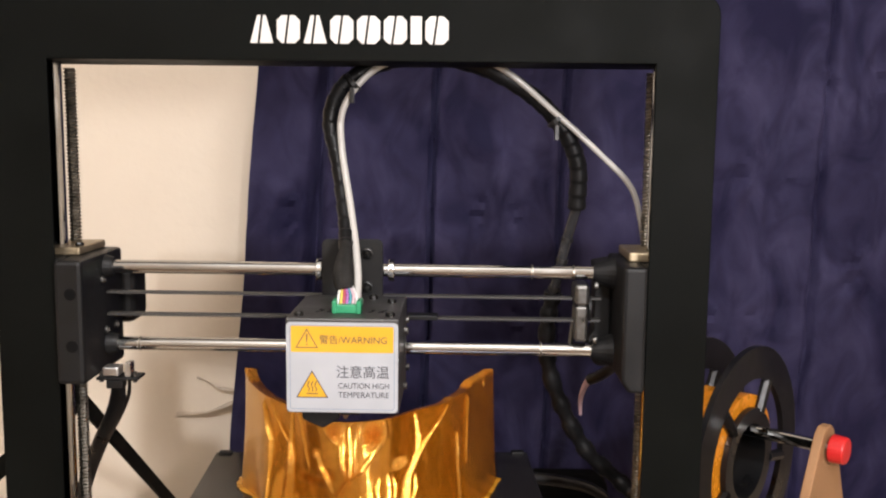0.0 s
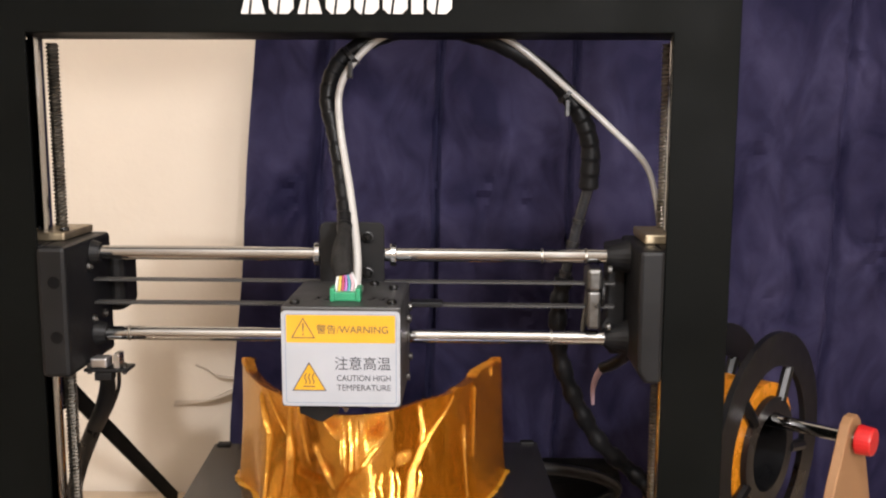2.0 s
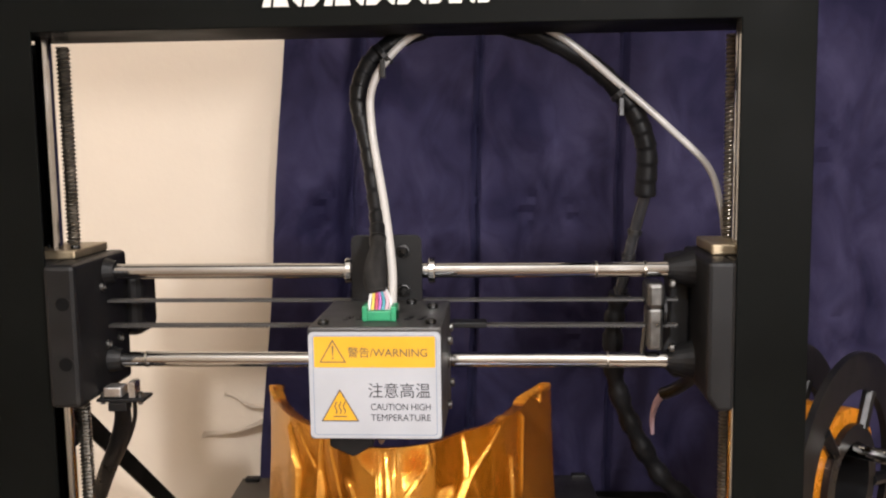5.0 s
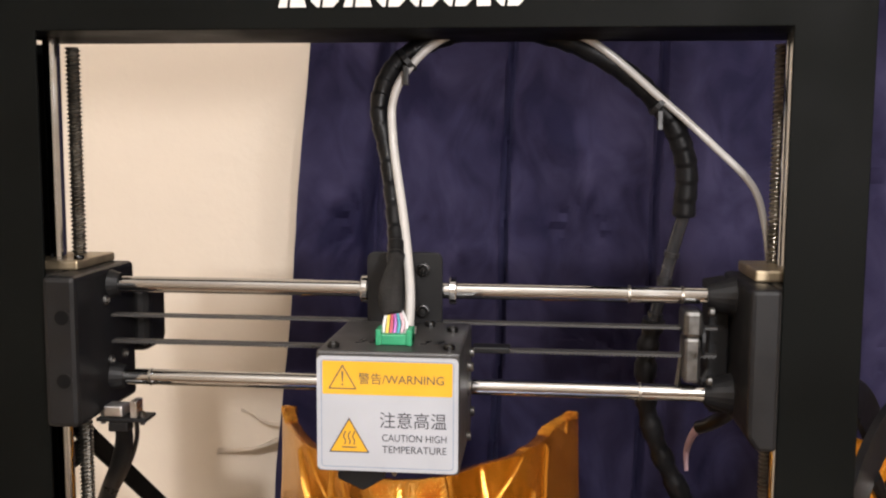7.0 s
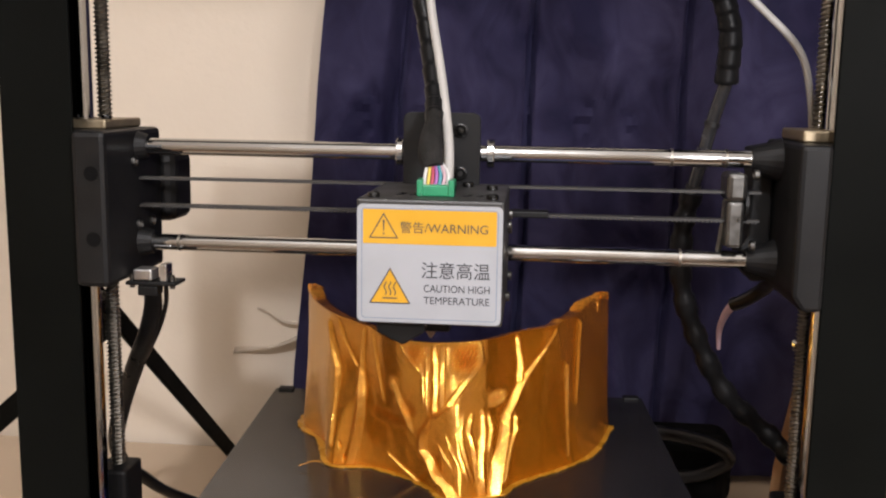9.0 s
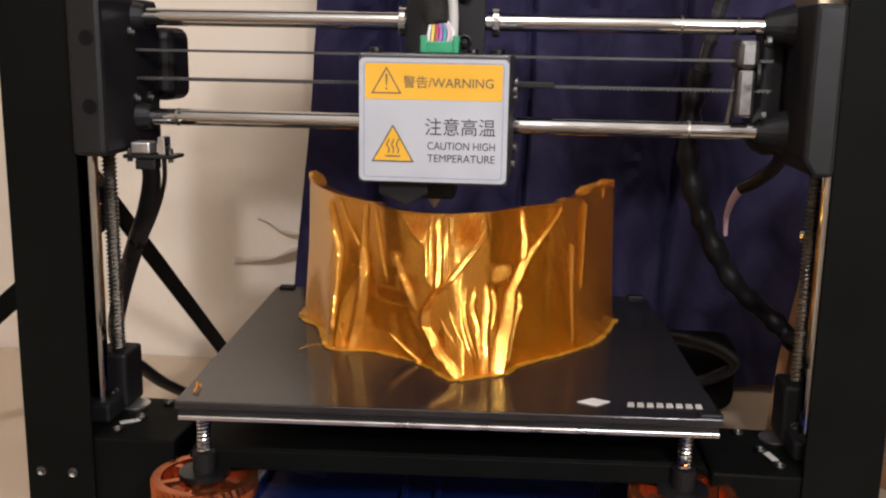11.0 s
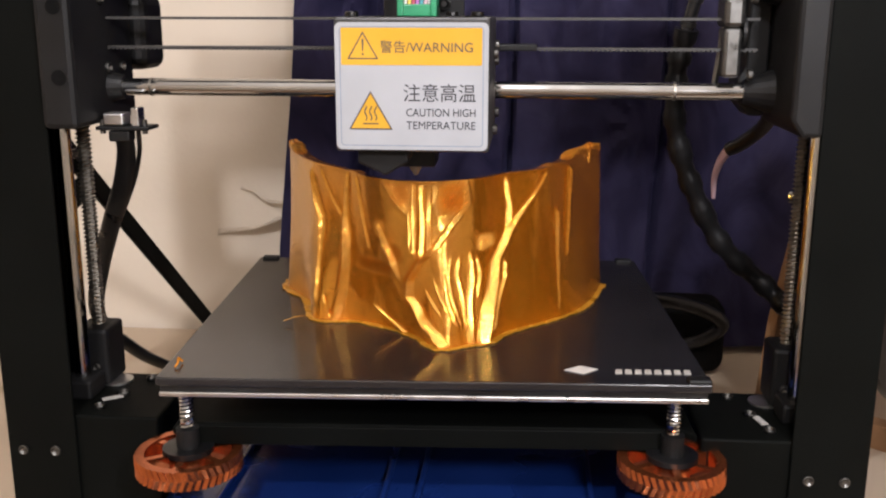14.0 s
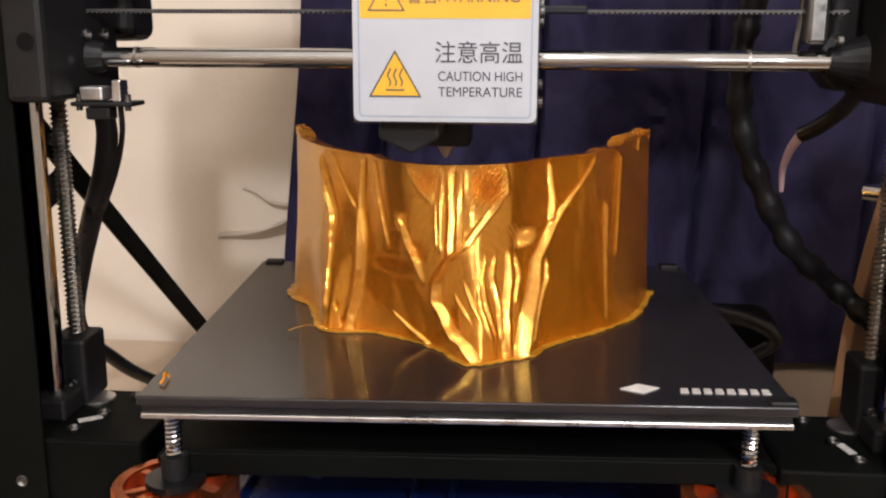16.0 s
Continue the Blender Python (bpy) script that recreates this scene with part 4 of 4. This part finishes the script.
def cloth_form(nu, nh):
    """Foot and rim of the cloth, its slope in plan, and how far each spot stands out from the plain sheet."""
    foot, rim = (np.array([p.to_2d() for p in spline([(r[k], r[k + 1], 0) for r in PLAN], 12)]) for k in (0, 2))
    along, up = np.linspace(0, 1, nu + 1), np.linspace(0, 1, nh + 1)
    at = along * (len(foot) - 1)
    sheet = [np.stack([np.interp(at, range(len(line)), line[:, k]) for k in (0, 1)], -1) for line in (foot, rim)]
    share = (1 - (1 - up) ** 1.5)[:, None, None]
    p = sheet[0][None] * (1 - share) + sheet[1][None] * share
    q = np.gradient(p, along, axis=1)
    for _ in range(12):
        q[:, 1:-1] = (q[:, :-2] + q[:, 1:-1] * 2 + q[:, 2:]) / 4
    pace = np.hypot(q[..., 0], q[..., 1])
    q = q / pace[..., None]
    n = np.stack([q[..., 1], -q[..., 0]], -1)
    length = np.cumsum(pace, axis=1) / nu
    u, h = along[None, :], up[:, None]
    out = np.zeros_like(pace)
    ahead = np.array((math.sin(radians(FACING)), -math.cos(radians(FACING))))
    for way in FOLDS:
        way = way[::-1]
        hs = [w[1] for w in way]
        for j, hj in enumerate(up):
            if not hs[0] - 0.02 <= hj <= hs[-1] + 0.02:
                continue
            mid, wide = (np.interp(hj, hs, [w[k] for w in way]) for k in (0, 2))
            mid += 0.0005 * math.sin(hj * 60 + 400 * way[0][0]) * math.sin(hj * 23)
            tip = min(1, (hj - hs[0] + 0.02) / 0.04 if hs[0] > 0.01 else 1, (hs[-1] + 0.02 - hj) / 0.04)
            wide *= 0.001 * (0.4 + 0.6 * tip)
            middle = np.array([np.interp(mid, along, p[j, :, k]) for k in (0, 1)])
            off = p[j] - middle
            lead, facing = off @ ahead, np.clip(n[j] @ ahead, 0.34, 1)
            here = np.interp(mid, along, length[j])
            half = wide * np.interp(mid, along, facing) / 2
            gap = np.abs(length[j] - here) - half
            edge = [(np.interp(here + k * half, length[j], lead), np.interp(here + k * half, length[j], facing)) for k in (-1, 0, 1)]
            # a flat band that faces forward, and the cloth falling back to the sheet on both sides of it
            front = max(e[0] for e in edge) + 0.30 * wide * min(1, 0.002 / wide)
            drop = [min((front - e[0]) / e[1], 1.2 * wide) for e in edge]
            stands = np.where(length[j] < here, drop[0], drop[2])
            form = np.where(gap <= 0, np.minimum((front - lead) / facing, 1.2 * wide), stands * np.clip(1 - gap / np.maximum(0.25 * wide, 1.3 * stands), 0, 1))
            out[j] = np.maximum(out[j], form * tip)
    z = h * HIGH
    for cu, ch, ru, rh, per, lean, mm in STEPS:
        mask = np.clip(1 - ((u - cu) / ru) ** 2, 0, 1) * np.clip(1 - ((h - ch) / rh) ** 2, 0, 1)
        wave = np.sin(2 * np.pi * per * (length + lean * z) + 1.5 * np.sin(z * 400))
        out = out + 0.001 * mm * mask * np.clip(wave * 1.4, -1, 1)
    # slack between the folds, fine waver, a thin lip along the rim and two small gaps near the foot
    out = out + 0.0004 * np.sin(u * 41 + 2.5 * np.sin(h * 3.1)) * np.sin(h * 2.6 + u * 9) + 0.00006 * np.sin(u * 160 + 5 * np.sin(h * 5 + u * 12)) * np.sin(h * 7 + u * 31)
    out = out + 0.0006 * np.clip((h - 0.982) / 0.006, 0, 1)
    for cu, ch in ((0.196, 0.15), (0.205, 0.06)):
        out = out - 0.0022 * np.exp(-((u - cu) / 0.0022) ** 2 - ((h - ch + (u - cu) * 4) / 0.018) ** 2)
    return p, n, out, along, up


def sheet_mesh(name, rows, material, parent, label=""):
    """One mesh from rows of places, joined up into a sheet."""
    n, m = rows.shape[:2]
    a = (np.arange(n - 1)[:, None] * m + np.arange(m - 1)[None, :]).ravel()
    me = bpy.data.meshes.new(name)
    me.from_pydata(rows.reshape(-1, 3), [], np.stack([a, a + 1, a + m + 1, a + m], -1))
    me.materials.append(material)
    me.polygons.foreach_set("use_smooth", [True] * len(me.polygons))
    me.set_sharp_from_angle(angle=radians(50))
    ob = new(name, me)
    ob.parent = parent
    if label:
        ob["label"] = label
    return ob


def drapery():
    """The outer face, over the rim and down the smoother inside."""
    p, n, out, along, up = cloth_form(1050, 270)
    ends = np.clip((0.10 - along) / 0.012, 0, 1) * (along > 0.04) + np.clip((along - 0.868) / 0.010, 0, 1) * (along < 0.955)
    lift = 0.0022 * ends + 0.0008 * ends * np.sin(along * 620) + 0.0012 * np.exp(-((along - 0.80) / 0.012) ** 2) + 0.0008 * np.exp(-((along - 0.255) / 0.01) ** 2)
    z = FOOT_Z + up[:, None] * (HIGH + lift[None, :])
    face = np.concatenate([p + n * out[..., None], z[..., None]], -1)
    thick = 0.0040 + 0.0030 * np.clip((np.abs(along - 0.5) - 0.2) / 0.2, 0, 1)
    back = []
    for k, h in ((0.25, 1.0), (0.6, 1.0), (1.0, 0.99), (1.0, 0.93), (1.0, 0.6), (1.0, 0.3), (1.0, 0.0)):
        j = int(round(h * 270))
        keep = p[j] + n[j] * (out[-1] * (1 - k))[:, None] - n[j] * (thick * k)[:, None]
        back.append(np.concatenate([keep, (FOOT_Z + h * (HIGH + lift))[:, None]], -1))
    rows = np.concatenate([face, np.array(back)], 0)
    rows[..., 1] += TIP_Y
    return rows, p[0] + [0, TIP_Y], n[0]


def brim(foot, n):
    """The thin first layer that spreads past the foot of the folds."""
    pick = range(0, len(foot), 5)
    out, back = [], []
    for i in pick:
        w = 0.0030 + 0.0012 * noise.noise(Vector((i * 0.021, 0, 4.4))) + 0.0012 * noise.noise(Vector((i * 0.09, 0, 1.4)))
        out.append(tuple(foot[i] + n[i] * w))
        back.append(tuple(foot[i] - n[i] * 0.003))
    return plate(out + back[::-1], 0.0005, "xy", FOOT_Z + 0.0001)


def end_post(x, y, turn_by):
    """The lumpy raised corner at an end of the rim: curled blobs of filament on a stub."""
    own = bmesh.new()
    turn = pose(x, y, FOOT_Z + HIGH, 0, 0, turn_by)
    join(own, box(-0.0046, 0.0046, -0.0024, 0.0020, -0.006, 0.0020, 0.0008), turn)
    rnd = random.Random(7)
    for k in range(14):
        a = rnd.uniform(0, 6.28)
        c = Vector((-0.0045 + 0.009 * k / 13, rnd.uniform(-0.002, 0.002), 0.0022 + rnd.uniform(-0.0005, 0.0012)))
        loop = [c + Vector((0.0016 * math.cos(a + q), 0.0010 * math.sin(a * 2 + q), 0.0011 * math.sin(a + q))) for q in (0.7 * i for i in range(8))]
        join(own, tube(loop, 0.0005, 6), turn)
    return own


drape = thing("printed_drapery", "glossy amber gold printed shell of folded drapery on the bed", "print", at=(0, 0, 0))
cloth_rows, foot_line, foot_out = drapery()
sheet_mesh("shell", cloth_rows, M_gold, drape)
part("brim", brim(foot_line, foot_out), M_brim, drape, "thin translucent yellow first layer")
strand = [(-0.052, TIP_Y + 0.036, 0.1285), (-0.060, TIP_Y + 0.033, 0.1300), (-0.068, TIP_Y + 0.033, 0.1310), (-0.076, TIP_Y + 0.030, 0.1292)]
part("stray_strand", tube(spline(strand, 6), 0.00022, 6), M_gold, drape, "thin stray filament strand")
for x, y, turn_by in ((0.0785, 0.0935, 68), (-0.0805, 0.088, -72)):
    part("rim_post", end_post(x, TIP_Y + y, turn_by), M_gold, drape, smooth=True)

# ---- filament spool on its stand ----
CAP = Vector((0.2995, 0.060, 0.180))
AX = Vector((-0.766, 0.643, 0.0)).normalized()


def on_axis(d, drop=0.0):
    return CAP + AX * d - Vector((0, 0, drop))


side = Vector((AX.y, -AX.x, 0))
stand = thing("spool_stand", "wooden spool stand with a steel axle and red end cap", "spool stand", at=(0, 0, 0))


def stand_plate(d):
    own = bmesh.new()
    side = Vector((AX.y, -AX.x, 0)) * -1
    zb = CAP.z - TABLE_Z
    out = [(-0.0095, 0.010), (-0.004, 0.014), (0.004, 0.014), (0.0095, 0.010), (0.026, -0.022), (0.042, -0.060), (0.060, -zb), (-0.060, -zb), (-0.042, -0.060), (-0.026, -0.022)]
    f = own.faces.new([own.verts.new(on_axis(d) + side * u + Vector((0, 0, v))) for u, v in out])
    r = bmesh.ops.extrude_face_region(own, geom=[f])
    bmesh.ops.translate(own, vec=AX * 0.006, verts=[g for g in r["geom"] if isinstance(g, bmesh.types.BMVert)])
    bmesh.ops.bevel(own, geom=own.edges[:], offset=0.0006, segments=1, affect="EDGES")
    return own


for d in (0.003, 0.1160):
    part("side_plate", stand_plate(d), M_wood, stand, "pale wooden side plate")
part("axle", rod(on_axis(-0.002), on_axis(0.134), 0.0042, n=24), M_steel, stand)
part("end_cap", rod(on_axis(-0.009), on_axis(0.001), 0.0085, 0.0092, n=24, bevel=0.0012), M_red, stand, "red plastic end cap")
part("base_strip", bar(on_axis(0.014, CAP.z - TABLE_Z - 0.006) + side * 0.05, on_axis(0.145, CAP.z - TABLE_Z - 0.006) + side * 0.05, 0.02, 0.012), M_wood, stand)

spool = thing("filament_spool", "nearly empty black plastic spool with amber filament", "spool", at=(0, 0, 0))
SR, DROP = 0.078, 0.0215


def ring(d, r0, r1, w, n=64):
    own = bmesh.new()
    side = Vector((AX.y, -AX.x, 0))
    rows = []
    for k in range(n):
        a = 2 * math.pi * k / n
        v = side * math.cos(a) + Vector((0, 0, math.sin(a)))
        c = on_axis(d, DROP)
        rows.append([own.verts.new(c + v * r0), own.verts.new(c + v * r1), own.verts.new(c + v * r1 + AX * w), own.verts.new(c + v * r0 + AX * w)])
    for k in range(n):
        a, b = rows[k], rows[(k + 1) % n]
        for i in range(4):
            own.faces.new((a[i], a[(i + 1) % 4], b[(i + 1) % 4], b[i]))
    return own


for d in (0.054, 0.092):
    fl = part("flange", ring(d, SR * 0.72, SR, 0.004), M_spool, spool, smooth=True)
    part("hub_ring", ring(d, 0.0257, 0.036, 0.004), M_spool, fl)
    for k in range(5):
        a = radians(72 * k + 62)
        v = side * math.cos(a) + Vector((0, 0, math.sin(a)))
        c = on_axis(d + 0.002, DROP)
        part("spoke", rod(c + v * 0.034, c + v * SR * 0.73, 0.0040, n=8), M_spool, fl)
part("hub", ring(0.058, 0.0257, 0.034, 0.034), M_spool, spool, smooth=True)
part("winding", ring(0.0585, 0.0345, 0.0445, 0.033), M_amber, spool, "wound amber filament", smooth=True)
